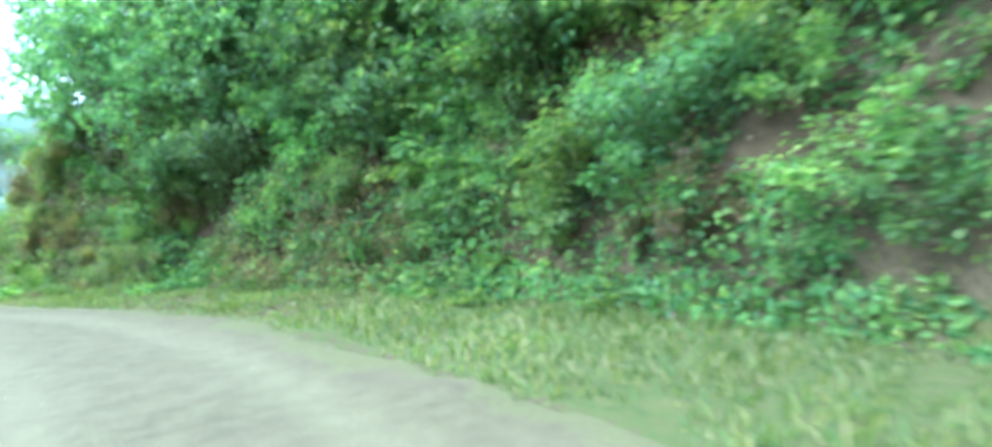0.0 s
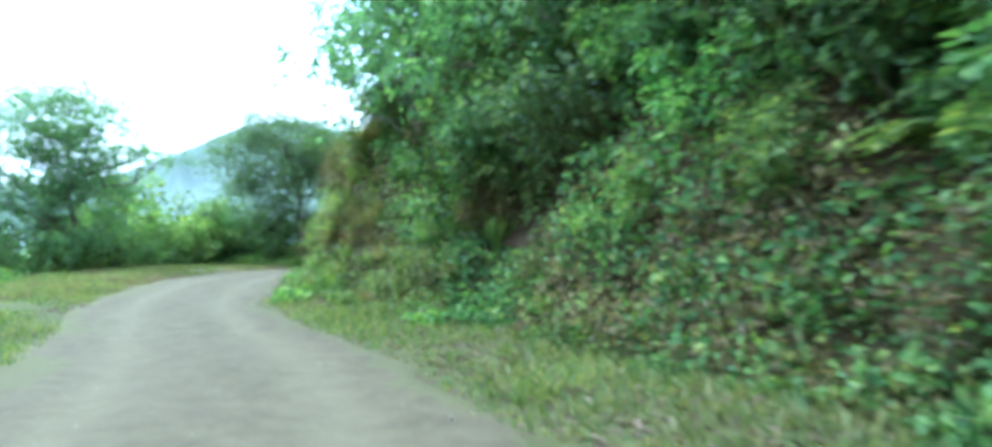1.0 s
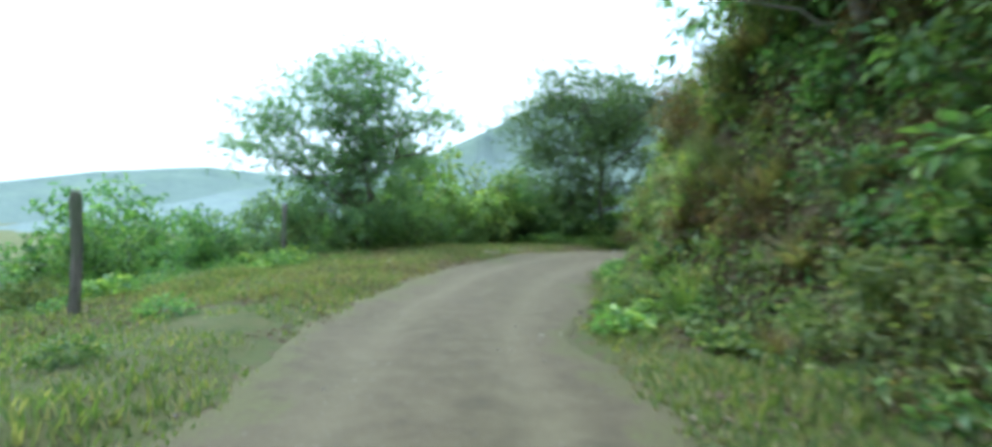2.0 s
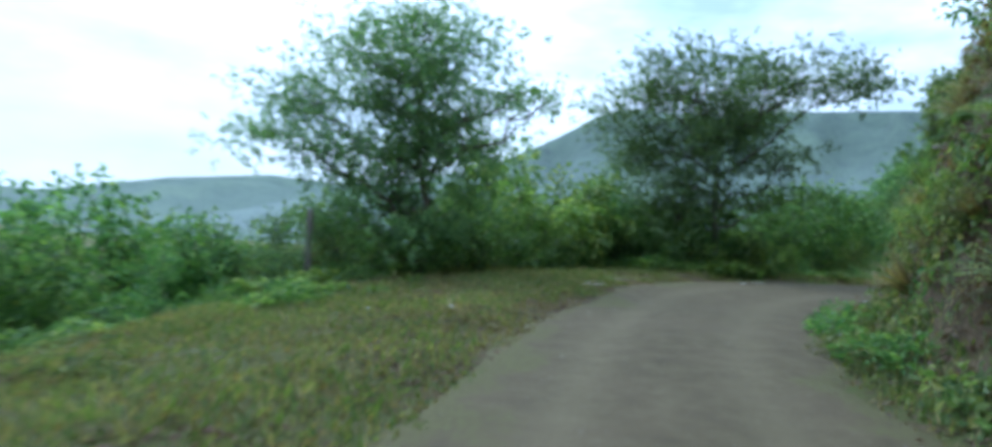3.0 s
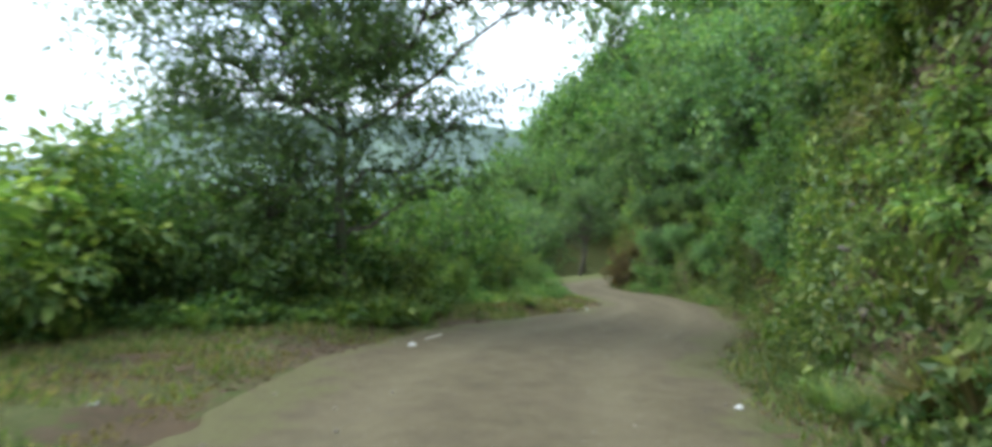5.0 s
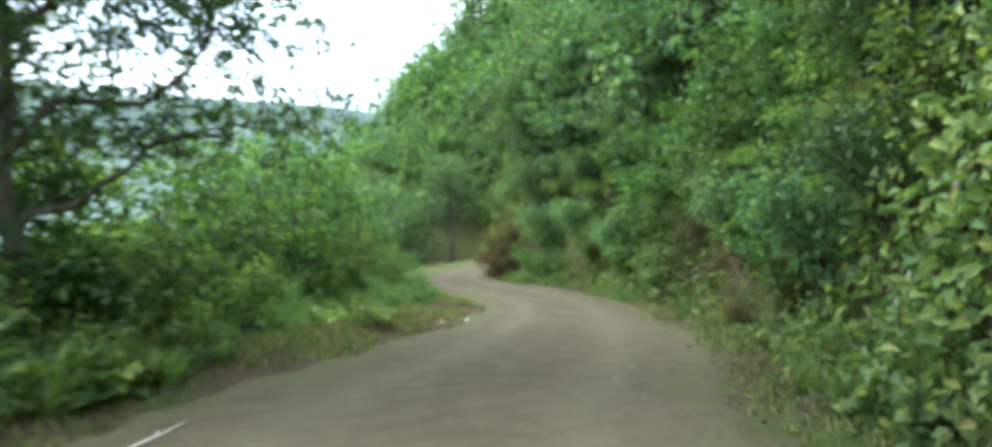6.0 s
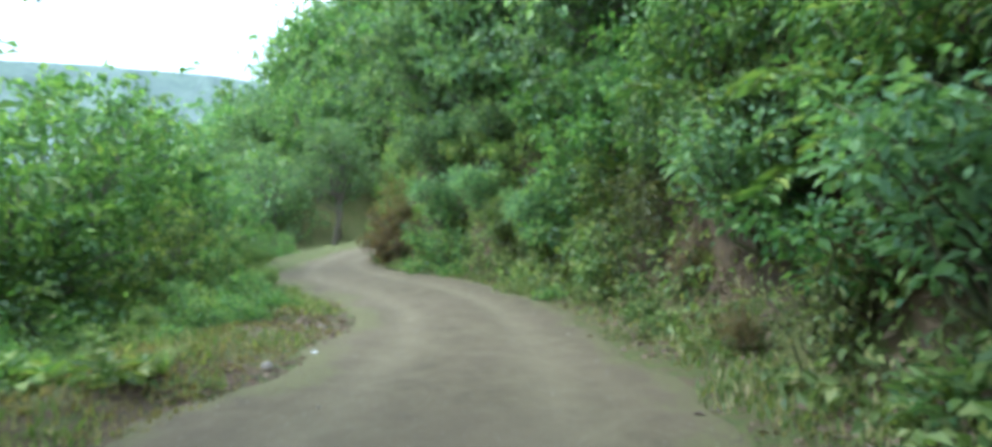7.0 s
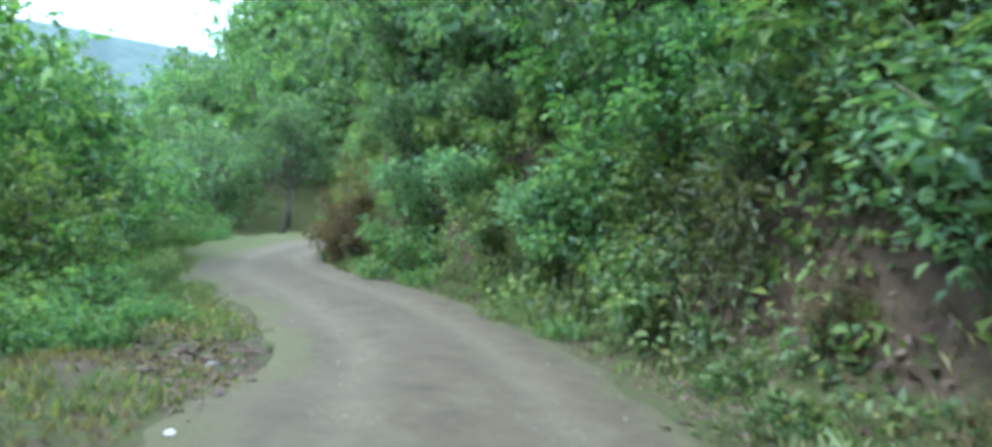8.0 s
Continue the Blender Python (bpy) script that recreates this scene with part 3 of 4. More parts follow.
def build_shrub(name, label, seed, height, spread, leaves, leaf_len, mat, category="shrub", wide=0.55, droop=0.2):
    """A shrub: stems that arch out from the foot, with leaves along them."""
    rng = np.random.default_rng(seed)
    root = new(name)
    sv, sf, paths = [], [], []
    for k in range(13):
        ang, reach = rng.random() * 2 * math.pi, spread * 0.5 * math.sqrt(rng.random())
        top = height * (1.05 - 0.55 * (reach / (spread * 0.5)) ** 2) * (0.7 + 0.4 * rng.random())
        foot = np.array([math.cos(ang), math.sin(ang), 0]) * reach * 0.25 + (0, 0, -0.15)
        end = np.array([math.cos(ang) * reach, math.sin(ang) * reach, top])
        p = bent(rng, foot, end, 5, 0.05 * height)
        p[-1][2] -= droop * reach
        tube(sv, sf, p, [0.012 * height * (1 - 0.8 * i / 5) + 0.003 for i in range(6)], 3)
        paths.append(np.array(p))
    paths = np.array(paths)
    n = leaves
    k, g = rng.integers(0, len(paths), n), 0.22 + 0.83 * rng.random(n) ** 0.7
    i = np.minimum((g * 5).astype(int), 4)
    s = paths[k, i] + (paths[k, i + 1] - paths[k, i]) * (g * 5 - i)[:, None]
    out = rng.normal(0, 1, (n, 3)) * np.array([1, 1, 0.6])
    out /= np.linalg.norm(out, axis=1)[:, None]
    centre = s + out * (spread * 0.11 * rng.random(n) ** 0.6)[:, None]
    way = out + (paths[k, i + 1] - paths[k, i]) * 0.6 + np.array([0, 0, -0.25])
    normal = np.array([0, 0, 1.0]) + rng.normal(0, 0.45, (n, 3))
    length = leaf_len * (0.55 + 0.9 * rng.random(n))
    tagged(part_of("stalk", mesh_from("stalk", sv, sf, MAT_STEM, True), root), kind="stuff")
    part_of("foliage", leaf_mesh("foliage", centre, way, normal, length, length * wide, mat), root)
    return tagged(root, label, category)


def build_weed(name, label, seed, height, spread, leaves, leaf_len, mat, wide=0.5):
    """A low rosette of leaves."""
    rng = np.random.default_rng(seed)
    ang, r = rng.random(leaves) * 2 * np.pi, spread * 0.5 * rng.random(leaves) ** 0.7
    lift = height * rng.random(leaves) * (1.05 - r / spread)
    centre = np.stack([np.cos(ang) * r, np.sin(ang) * r, lift], 1)
    way = np.stack([np.cos(ang), np.sin(ang), 0.2 + 0 * ang], 1) + rng.normal(0, 0.45, (leaves, 3))
    length = leaf_len * (0.55 + 0.9 * rng.random(leaves))
    root = new(name)
    part_of("foliage", leaf_mesh("foliage", centre, way, np.array([0, 0, 1.0]) + rng.normal(0, 0.4, (leaves, 3)), length, length * wide, mat), root)
    return tagged(root, label, "weed")


def build_grass_clump(name, label, seed, height, blades, mat):
    """Long arching blades from one foot."""
    rng = np.random.default_rng(seed)
    v, f = [], []
    for k in range(blades):
        ang, reach = rng.random() * 2 * math.pi, height * (0.25 + 0.6 * rng.random())
        tall, w = height * (0.6 + 0.5 * rng.random()), 0.006 + 0.007 * rng.random()
        d = np.array([math.cos(ang), math.sin(ang), 0])
        s = np.array([-d[1], d[0], 0]) * w
        foot = d * 0.08 * rng.random()
        at = len(v)
        for m in range(5):
            g = m / 4
            c = foot + d * reach * g ** 1.6 + np.array([0, 0, tall * (g * 1.5 - 0.75 * g * g) - 0.05])
            v += [tuple(c - s * (1 - g * 0.9)), tuple(c + s * (1 - g * 0.9))]
        f += [(at + 2 * m, at + 2 * m + 1, at + 2 * m + 3, at + 2 * m + 2) for m in range(4)]
    ob = new(name, mesh_from(name, v, f, mat))
    return tagged(ob, label, "grass clump")


def build_frond_plant(name, label, seed, length, fronds, mat):
    """Long arching feathery fronds from one foot, each with two rows of leaflets."""
    rng = np.random.default_rng(seed)
    root = new(name)
    sv, sf, cen, way = [], [], [], []
    for k in range(fronds):
        ang, long = 2.4 * k + rng.normal(0, 0.3), length * (0.7 + 0.5 * rng.random())
        d = np.array([math.cos(ang), math.sin(ang), 0])
        p = [np.array([0, 0, -0.05]) + d * long * g + np.array([0, 0, long * (0.95 * g - 0.95 * g * g)]) for g in np.linspace(0, 1, 7)]
        tube(sv, sf, p, [0.012 * (1 - 0.12 * i) for i in range(7)], 3)
        side = np.array([-d[1], d[0], 0])
        for g in np.linspace(0.18, 1, 17):
            i = min(int(g * 6), 5)
            c = p[i] + (p[i + 1] - p[i]) * (g * 6 - i)
            for s in (-1, 1):
                cen.append(c)
                way.append(side * s + d * 0.45 + np.array([0, 0, -0.15]) + rng.normal(0, 0.08, 3))
    n = len(cen)
    size = length * 0.2 * (0.75 + 0.4 * rng.random(n))
    tagged(part_of("stalk", mesh_from("stalk", sv, sf, MAT_STEM, True), root), kind="stuff")
    part_of("foliage", leaf_mesh("foliage", np.array(cen), np.array(way), np.tile([0, 0, 1.0], (n, 1)), size, size * 0.42, mat), root)
    return tagged(root, label, "shrub")


def stand(ob, x, y, turn=0.0, size=1.0, sink=0.0, tilt=0.0):
    ob.matrix_basis = pose(x, y, ground_z(x, y) - sink, tilt, 0, turn) @ Matrix.Scale(size, 4)
    return ob


def again(ob, x, y, turn=0.0, size=1.0, sink=0.0, tilt=0.0):
    c = copy_thing(ob, pose(x, y, ground_z(x, y) - sink, tilt, 0, turn))
    c.scale = (size, size, size)
    return c


# ---- things: the outer verge ----
tree_a = build_lobed_tree("roadside_tree", "spreading roadside tree with dark feathery layered leaves", 5, (-0.3, 0.2, 4.2), 0.13, [
    (0.0, 0.0, 3.6, 1.7, 1.5, 9), (-1.2, 0.6, 5.2, 2.3, 1.2, 8), (-3.5, 0.3, 4.4, 1.8, 0.8, 4.4), (-3.2, -0.4, 3.1, 1.8, 0.6, 3.4), (-4.8, 0.6, 3.7, 1.1, 0.5, 1.2), (1.0, 0.3, 3.4, 0.9, 1.1, 2.6), (-1.2, 0.4, 2.6, 1.8, 0.9, 5),
    (-0.3, 0.0, 1.6, 1.5, 1.0, 6), (-1.9, 0.4, 1.6, 1.4, 0.9, 3.4), (0.3, 0.4, 5.5, 1.3, 0.9, 2.6), (-0.7, 0.8, 6.4, 1.5, 0.8, 2.4), (0.2, 1.8, 4.4, 1.5, 1.2, 3), (-1.3, 0.2, 4.1, 1.3, 0.9, 3), (2.4, 0.0, 4.5, 0.85, 0.6, 0.8), (2.9, -0.5, 4.0, 0.5, 0.25, 0.3)], 46000, 0.1, MAT_LEAF_DARK, 0.75)
stand(tree_a, 1.8, 31.2)
tree_b = build_lobed_tree("roadside_tree", "tall umbrella-shaped roadside tree with open layered crown", 9, (0.0, -0.2, 4.6), 0.12, [
    (-0.9, -0.3, 6.8, 2.2, 1.3, 6), (-2.8, 0.2, 6.5, 1.3, 0.9, 2.2), (2.3, -2.9, 6.3, 2.0, 0.8, 4.6), (3.6, -3.3, 6.1, 1.1, 0.5, 1.2), (-1.0, 0.2, 4.6, 2.8, 1.5, 8), (-1.5, 0.0, 2.4, 2.6, 1.4, 7), (0.6, -0.6, 5.5, 2.0, 1.1, 3.6),
    (2.3, -0.9, 3.8, 1.4, 0.6, 1.6), (1.8, -0.4, 2.7, 1.2, 0.5, 1.3), (0.6, 1.6, 5.6, 2.0, 1.1, 3.5), (-2.9, 0.9, 4.4, 1.5, 1.1, 2.6), (0.3, -0.3, 7.5, 1.1, 0.6, 1.1), (-3.6, 0.4, 5.6, 1.1, 0.7, 1.2)], 56000, 0.11, MAT_LEAF_DARK, 0.85)
stand(tree_b, 8.7, 41.3)

SHRUBS = [
    build_shrub("shrub", "leafy green roadside shrub", 11, 1.9, 2.4, 1450, 0.125, MAT_LEAF_MID),
    build_shrub("shrub", "bushy bright green roadside shrub", 12, 1.5, 2.1, 1400, 0.116, MAT_LEAF_LIGHT),
    build_shrub("shrub", "dark green dense roadside shrub", 13, 2.3, 2.4, 1450, 0.125, MAT_LEAF_DARK),
    build_shrub("shrub", "olive green straggly roadside shrub", 14, 1.6, 2.0, 1300, 0.105, MAT_LEAF_OLIVE, wide=0.4),
    build_shrub("shrub", "broad-leaved bright green shrub", 15, 1.7, 2.0, 1100, 0.16, MAT_LEAF_LIGHT, wide=0.6, droop=0.35),
    build_shrub("shrub", "yellow-green bushy shrub on the bank", 18, 1.6, 1.9, 1450, 0.115, MAT_LEAF_WARM),
    build_shrub("shrub", "rusty brown half-dry shrub", 16, 1.6, 1.5, 1400, 0.1, MAT_LEAF_RUST, wide=0.4),
]
TALL_SHRUBS = [
    build_shrub("shrub", "tall leafy green roadside shrub", 111, 3.5, 4.4, 4400, 0.16, MAT_LEAF_MID),
    build_shrub("shrub", "tall bright green roadside shrub", 112, 3.3, 4.4, 4400, 0.17, MAT_LEAF_LIGHT, wide=0.6),
    build_shrub("shrub", "tall dark green dense roadside shrub", 113, 3.7, 4.2, 4600, 0.15, MAT_LEAF_DARK),
]
WEEDS = [
    build_weed("weed", "low leafy green weed", 21, 0.4, 0.8, 230, 0.1, MAT_LEAF_MID),
    build_weed("weed", "low broad-leaved light green weed", 22, 0.3, 0.7, 140, 0.14, MAT_LEAF_LIGHT, wide=0.65),
    build_weed("weed", "low dry olive weed", 23, 0.35, 0.7, 190, 0.09, MAT_LEAF_OLIVE, wide=0.35),
]
used = set()


def put(ob, x, y, turn, size, sink=0.05, tilt=0.0):
    """The first call places the plant itself, the later ones a copy."""
    if ob in used:
        return again(ob, x, y, turn, size, sink, tilt)
    used.add(ob)
    return stand(ob, x, y, turn, size, sink, tilt)


rng = np.random.default_rng(77)


def station(y):
    """The road's station nearest to that northing on the stretch that the camera passes."""
    return int(np.abs(MID[:, 1] - y).argmin())


def right_of(k, v):
    side = np.array([TANGENT[k, 1], -TANGENT[k, 0]])
    return MID[k] + side * (HALF[k] + VERGE_R[k] + v)


def left_of(k, v):
    side = np.array([TANGENT[k, 1], -TANGENT[k, 0]])
    return MID[k] - side * (HALF[k] + VERGE_L[k] + v)


# Shrubs between and round the two trees.
for x, y, kind, size in ((2.2, 38.6, 1, 3.0), (3.6, 39.6, 1, 2.4), (0.4, 39.5, 1, 2.5), (5.0, 40.6, 0, 1.6), (-1.2, 38.0, 1, 2.3), (3.0, 37.6, 1, 1.3), (1.4, 36.8, 0, 1.2), (6.2, 40.6, 0, 1.1), (7.4, 40.2, 0, 1.2), (8.6, 40.4, 1, 1.0), (9.9, 41.2, 1, 1.1),
                         (11.0, 42.3, 1, 0.95), (0.0, 31.0, 2, 1.0), (2.3, 33.2, 0, 1.2), (0.6, 33.4, 2, 1.2), (1.6, 31.2, 0, 0.9), (-1.6, 32.6, 3, 1.3), (2.9, 34.6, 0, 1.0), (3.5, 36.0, 0, 0.9), (-1.8, 29.6, 2, 1.0), (-2.8, 30.8, 3, 1.2),
                         (-1.2, 26.6, 0, 0.9), (-3.4, 25.5, 3, 1.4), (-4.8, 28.2, 0, 2.2), (-6.5, 26.0, 0, 2.3), (-3.0, 21.5, 2, 1.4), (-5.4, 20.5, 0, 2.0), (-1.2, 22.0, 3, 1.0), (-8.0, 22.5, 2, 2.3), (0.2, 19.5, 3, 0.8),
                         (4.6, 42.4, 0, 1.6), (2.6, 42.0, 1, 2.0), (7.2, 41.9, 0, 1.6), (8.3, 42.6, 1, 1.7), (9.4, 42.3, 0, 1.2), (6.8, 43.4, 0, 1.7), (9.0, 44.4, 1, 1.5), (-2.6, 35.2, 0, 1.7), (-4.6, 33.0, 2, 1.9), (-3.2, 31.6, 2, 1.5), (-2.2, 28.4, 0, 1.5), (-6.2, 30.4, 1, 2.0), (-1.7, 24.2, 0, 1.5), (-7.5, 34.0, 0, 2.2)):
    turn, size = rng.random() * 360, size * (0.92 + 0.16 * rng.random())
    if size > 1.4 and kind < 3:
        put(TALL_SHRUBS[kind], x, y, turn, size * (0.54, 0.46, 0.6)[kind], 0.1)
    else:
        put(SHRUBS[kind], x, y, turn, size, 0.1)

# The thicket below the outer edge, where the road swings round.
for y in np.arange(40.5, 60, 1.4):
    k = station(y)
    for v, lo, hi in ((0.1, 0.25, 0.4), (0.8, 0.4, 0.65), (2.2, 0.6, 0.85), (4.8, 0.8, 1.25)):
        if v > 4 and y > 50:
            continue
        p = left_of(k, v + (0.2 if v < 1 else 0.7) * (rng.random() - 0.5)) + rng.normal(0, 0.1 if v < 1 else 0.25, 2)
        put(SHRUBS[rng.choice([0, 1, 1, 5, 0])], p[0], p[1], rng.random() * 360, lo + (hi - lo) * rng.random(), 0.1)

# Shrubs and creepers on the cut bank.
BARE = [(-8, 3.5, 0.55), (3.5, 12.5, -0.25), (12.5, 17.5, 0.0), (17.5, 22, 0.42), (22, 25.5, 0.65), (25.5, 29.8, 0.95), (29.8, 37.4, 0.1), (37.4, 40, 0.2), (40, 50.8, 0.05), (50.8, 56, 0.9), (57, 70, 0.1)]


def bareness(y):
    return next((b for lo, hi, b in BARE if lo <= y < hi), 0.2)


for y in np.arange(0.5, 62, 0.85):
    k = station(y)
    lush = 1.3 if y > 37.4 else 1.15 if 4 < y < 17 else 1.0
    for v, lo, hi in ((0.4, 0.4, 0.75), (1.05, 0.55, 0.95), (1.9, 0.65, 1.1), (3.3, 0.8, 1.4)):
        if v > 3 and y < 36 or v < 0.5 and 8.5 < y < 15.5 and rng.random() < 0.4:
            continue
        if rng.random() < (0.1 if lush > 1 else 0.25) + 0.72 * bareness(y) - (0.45 if v > 3 else 0.0):
            continue
        p = right_of(k, v + 0.3 * (rng.random() - 0.5)) + rng.normal(0, 0.15, 2)
        kinds = [5, 6, 1, 5, 0] if y < 13 and v < 0.5 else [0, 1, 1, 4, 2] if y < 13 else [1, 3, 3, 6, 3] if y < 21 else [3, 3, 6, 3, 1] if y < 30 else [5, 3, 5, 1, 0, 5, 2] if y < 38 else [0, 1, 0, 2, 2, 3, 5]
        turn = math.degrees(math.atan2(TANGENT[k, 1], TANGENT[k, 0]))
        put(SHRUBS[rng.choice(kinds)], p[0], p[1], turn + 180 * rng.integers(0, 2) * 0, lush * (lo + (hi - lo) * rng.random()), 0.05, -12 if v < 2 else 0)
for y, v, size in ((54.6, -0.1, 1.0), (55.3, 0.0, 0.9), (53.8, -0.2, 1.0), (53.0, -0.1, 0.8), (54.2, 0.3, 1.15), (52.2, 0.1, 0.6), (37.6, 0.7, 0.6), (46, 1.4, 0.7), (40.3, 0.5, 0.55)):
    p = right_of(station(y), v)
    put(SHRUBS[6], p[0], p[1], 40, size, 0.05)

FRONDS = build_frond_plant("frond_plant", "feathery bright green frond plant on the bank", 45, 0.95, 15, MAT_LEAF_LIGHT)
for y, v, size in ((40.4, 0.9, 1.1), (40.9, 0.75, 1.25), (41.5, 0.85, 1.2), (44.5, 0.9, 0.9), (9.5, 1.0, 1.0), (6.5, 0.9, 1.0), (48, 0.8, 0.9)):
    p = right_of(station(y), v)
    put(FRONDS, p[0], p[1], rng.random() * 360, size, 0.02)
# Dark-leaved shrubs stand in for the shaded hollow under the fronds, with rusty and yellowish growth at the bank's
# foot.
for x, y, kind, size in ((19.6, 41.6, 2, 0.7), (20.1, 42.3, 2, 0.75), (19.2, 40.8, 2, 0.6), (18.4, 40.5, 6, 0.4), (17.6, 39.4, 6, 0.4), (18.5, 39.7, 1, 0.5), (17.4, 38.5, 3, 0.5)):
    put(SHRUBS[kind], x, y, rng.random() * 360, size, 0.05)

for y, v, kind, size in ((38.0, 0.5, 1, 0.8), (38.6, 1.1, 0, 1.0), (39.2, 0.6, 3, 0.9), (39.8, 1.2, 1, 1.0), (40.4, 0.5, 0, 0.8), (38.2, 1.7, 0, 1.1), (39.4, 1.9, 0, 1.1), (41.2, 1.4, 2, 0.9),
                         (37.0, 2.6, 1, 0.9), (42.4, 0.6, 0, 0.8), (43.2, 1.2, 1, 0.9), (40.6, 0.9, 1, 0.9), (41.0, 1.8, 2, 1.1), (41.6, 0.5, 2, 0.8), (42.0, 1.2, 0, 1.0), (42.2, 2.1, 2, 1.2), (42.8, 0.8, 3, 0.9), (43.4, 1.8, 0, 1.1), (43.8, 0.5, 1, 0.8), (44.4, 1.1, 2, 0.9), (45.0, 1.7, 1, 1.1), (40.2, 2.3, 2, 1.1), (39.0, 2.5, 2, 1.2), (45.6, 0.6, 0, 0.8), (46.4, 1.3, 0, 1.0), (6.0, 0.6, 1, 0.9), (7.2, 1.2, 0, 1.1), (8.4, 0.6, 4, 0.9), (9.6, 1.3, 1, 1.1), (4.6, 1.2, 1, 1.0), (5.2, 0.5, 0, 0.8), (3.6, 0.7, 1, 0.8)):
    p = right_of(station(y), v)
    put(SHRUBS[kind], p[0], p[1], rng.random() * 360, size, 0.05)

# Weeds along both verges.
for y in np.arange(4, 53, 0.6):
    k = station(y)
    for v in (-0.9, -0.35, 0.1):
        if rng.random() < (0.8 if v < -0.5 else 0.45):
            continue
        p = right_of(k, max(v, -VERGE_R[k] + 0.1)) + rng.normal(0, 0.15, 2)
        put(WEEDS[rng.choice([0, 1, 1, 2, 0]) if y < 22 else rng.choice([2, 2, 0])], p[0], p[1], rng.random() * 360, 0.5 + 0.5 * rng.random(), 0.02)
    for v in (-2.0, -0.9, 0.1, 0.7):
        if rng.random() < (0.8 if v < -0.5 else 0.35):
            continue
        p = left_of(k, max(v, -VERGE_L[k] + 0.3)) + rng.normal(0, 0.3, 2)
        put(WEEDS[rng.choice([0, 1, 2, 2, 0])], p[0], p[1], rng.random() * 360, (0.5 + 0.7 * rng.random()) * (1.0 if y < 40 else 0.55), 0.02)

# ---- trees on the hill over the bank, and below the outer edge ----
WOODS = [
    build_tree("tree", "dense dark green hillside tree", 31, 6.2, 5.6, 3300, 0.235, MAT_LEAF_DARK, fork=0.3, layers=0.6, clumps=26, low=0.2, wide=0.55),
    build_tree("tree", "leafy green hillside tree", 32, 5.6, 5.2, 3300, 0.235, MAT_LEAF_MID, fork=0.3, layers=0.6, clumps=26, low=0.15, wide=0.55),
    build_tree("tree", "light green hillside tree with drooping sprays", 33, 5.0, 5.0, 3200, 0.23, MAT_LEAF_LIGHT, fork=0.25, layers=0.5, clumps=24, low=0.15, wide=0.5),
    build_tree("tree", "slender tall hillside tree with a high crown", 34, 8.2, 5.0, 3000, 0.235, MAT_LEAF_DARK, fork=0.45, layers=0.5, clumps=24, low=0.42, wide=0.5),
]
WOODS_FAR = [
    build_tree("tree", "dark green tree high on the hillside", 35, 6.2, 5.8, 1450, 0.39, MAT_LEAF_DARK, fork=0.3, layers=0.6, clumps=18, low=0.2, wide=0.6),
    build_tree("tree", "green tree high on the hillside", 36, 5.8, 5.6, 1450, 0.39, MAT_LEAF_MID, fork=0.3, layers=0.6, clumps=18, low=0.2, wide=0.6),
]
for y in np.arange(1.4, 68, 2.6):
    k = station(y)
    for v, near in ((2.8, True), (4.6, True), (8.0, False), (14, False), (24, False)):
        if v >= 8 and y < 37 or v > 20 and y < 50 or v == 4.6 and 17 < y < 34:
            continue
        if near and rng.random() < 0.22 or v == 2.8 and (bareness(y) > 0.4 or 16 < y < 25):
            continue
        if v >= 13 and rng.random() < (0.35 if v < 20 else 0.6):
            continue
        p = right_of(k, v + rng.normal(0, 0.5)) + rng.normal(0, 0.5, 2)
        kinds = [0, 1, 2, 1] if y < 42 else [0, 0, 1, 3]
        tall = np.interp(y, [42, 50, 62], [1.0, 1.45, 1.3])
        if v >= 8:
            put(WOODS_FAR[rng.integers(0, 2)], p[0], p[1], rng.random() * 360, tall * (0.8 + 0.4 * rng.random()), 0.15)
        else:
            put(WOODS[rng.choice(kinds)], p[0], p[1], rng.random() * 360, tall * ((0.55 + 0.3 * rng.random()) if v < 3 else (0.75 + 0.35 * rng.random())), 0.15, 14 if v < 3 else 0)
for x, y, kind, size in ((-4.6, 27.6, 1, 0.85), (-8.5, 25.0, 0, 1.0), (12.0, 48.5, 1, 0.6), (8.5, 49.5, 0, 0.75), (15.3, 55.5, 0, 0.9), (17.2, 60.0, 0, 0.6), (21, 66.5, 1, 0.75), (24.5, 71, 0, 0.9), (29, 75, 1, 1.2), (-8, 34, 1, 1.0), (21, 94, 0, 0.9), (33, 72, 2, 0.9), (10, 53, 0, 0.7), (12, 59, 0, 0.8), (15, 64, 1, 0.8), (9, 67, 0, 1.0), (18.5, 68, 0, 0.7), (13, 73, 0, 1.0), (21, 73, 1, 0.8), (18, 80, 0, 1.2),
                         (25, 77, 0, 0.95), (23, 84, 0, 1.05), (0, 68, 0, 1.6), (-6, 58, 0, 1.4), (-3, 50, 1, 1.3), (4, 50, 0, 1.2), (34, 75, 1, 1.2), (-9, 46, 0, 1.2), (-12, 36, 1, 1.2), (38, 84, 3, 1.6)):
    put(WOODS[kind], x, y, rng.random() * 360, size, 0.2)
# The wooded spur beyond the bend.
for x in np.arange(25, 50, 3.4):
    for y in np.arange(76, 96, 3.6):
        put(WOODS_FAR[rng.choice([0, 1, 0])], x + rng.normal(0, 0.9), y + rng.normal(0, 0.9), rng.random() * 360, np.interp(x, [25, 34], [0.75, 1.15]) * (0.85 + 0.35 * rng.random()), 0.2)
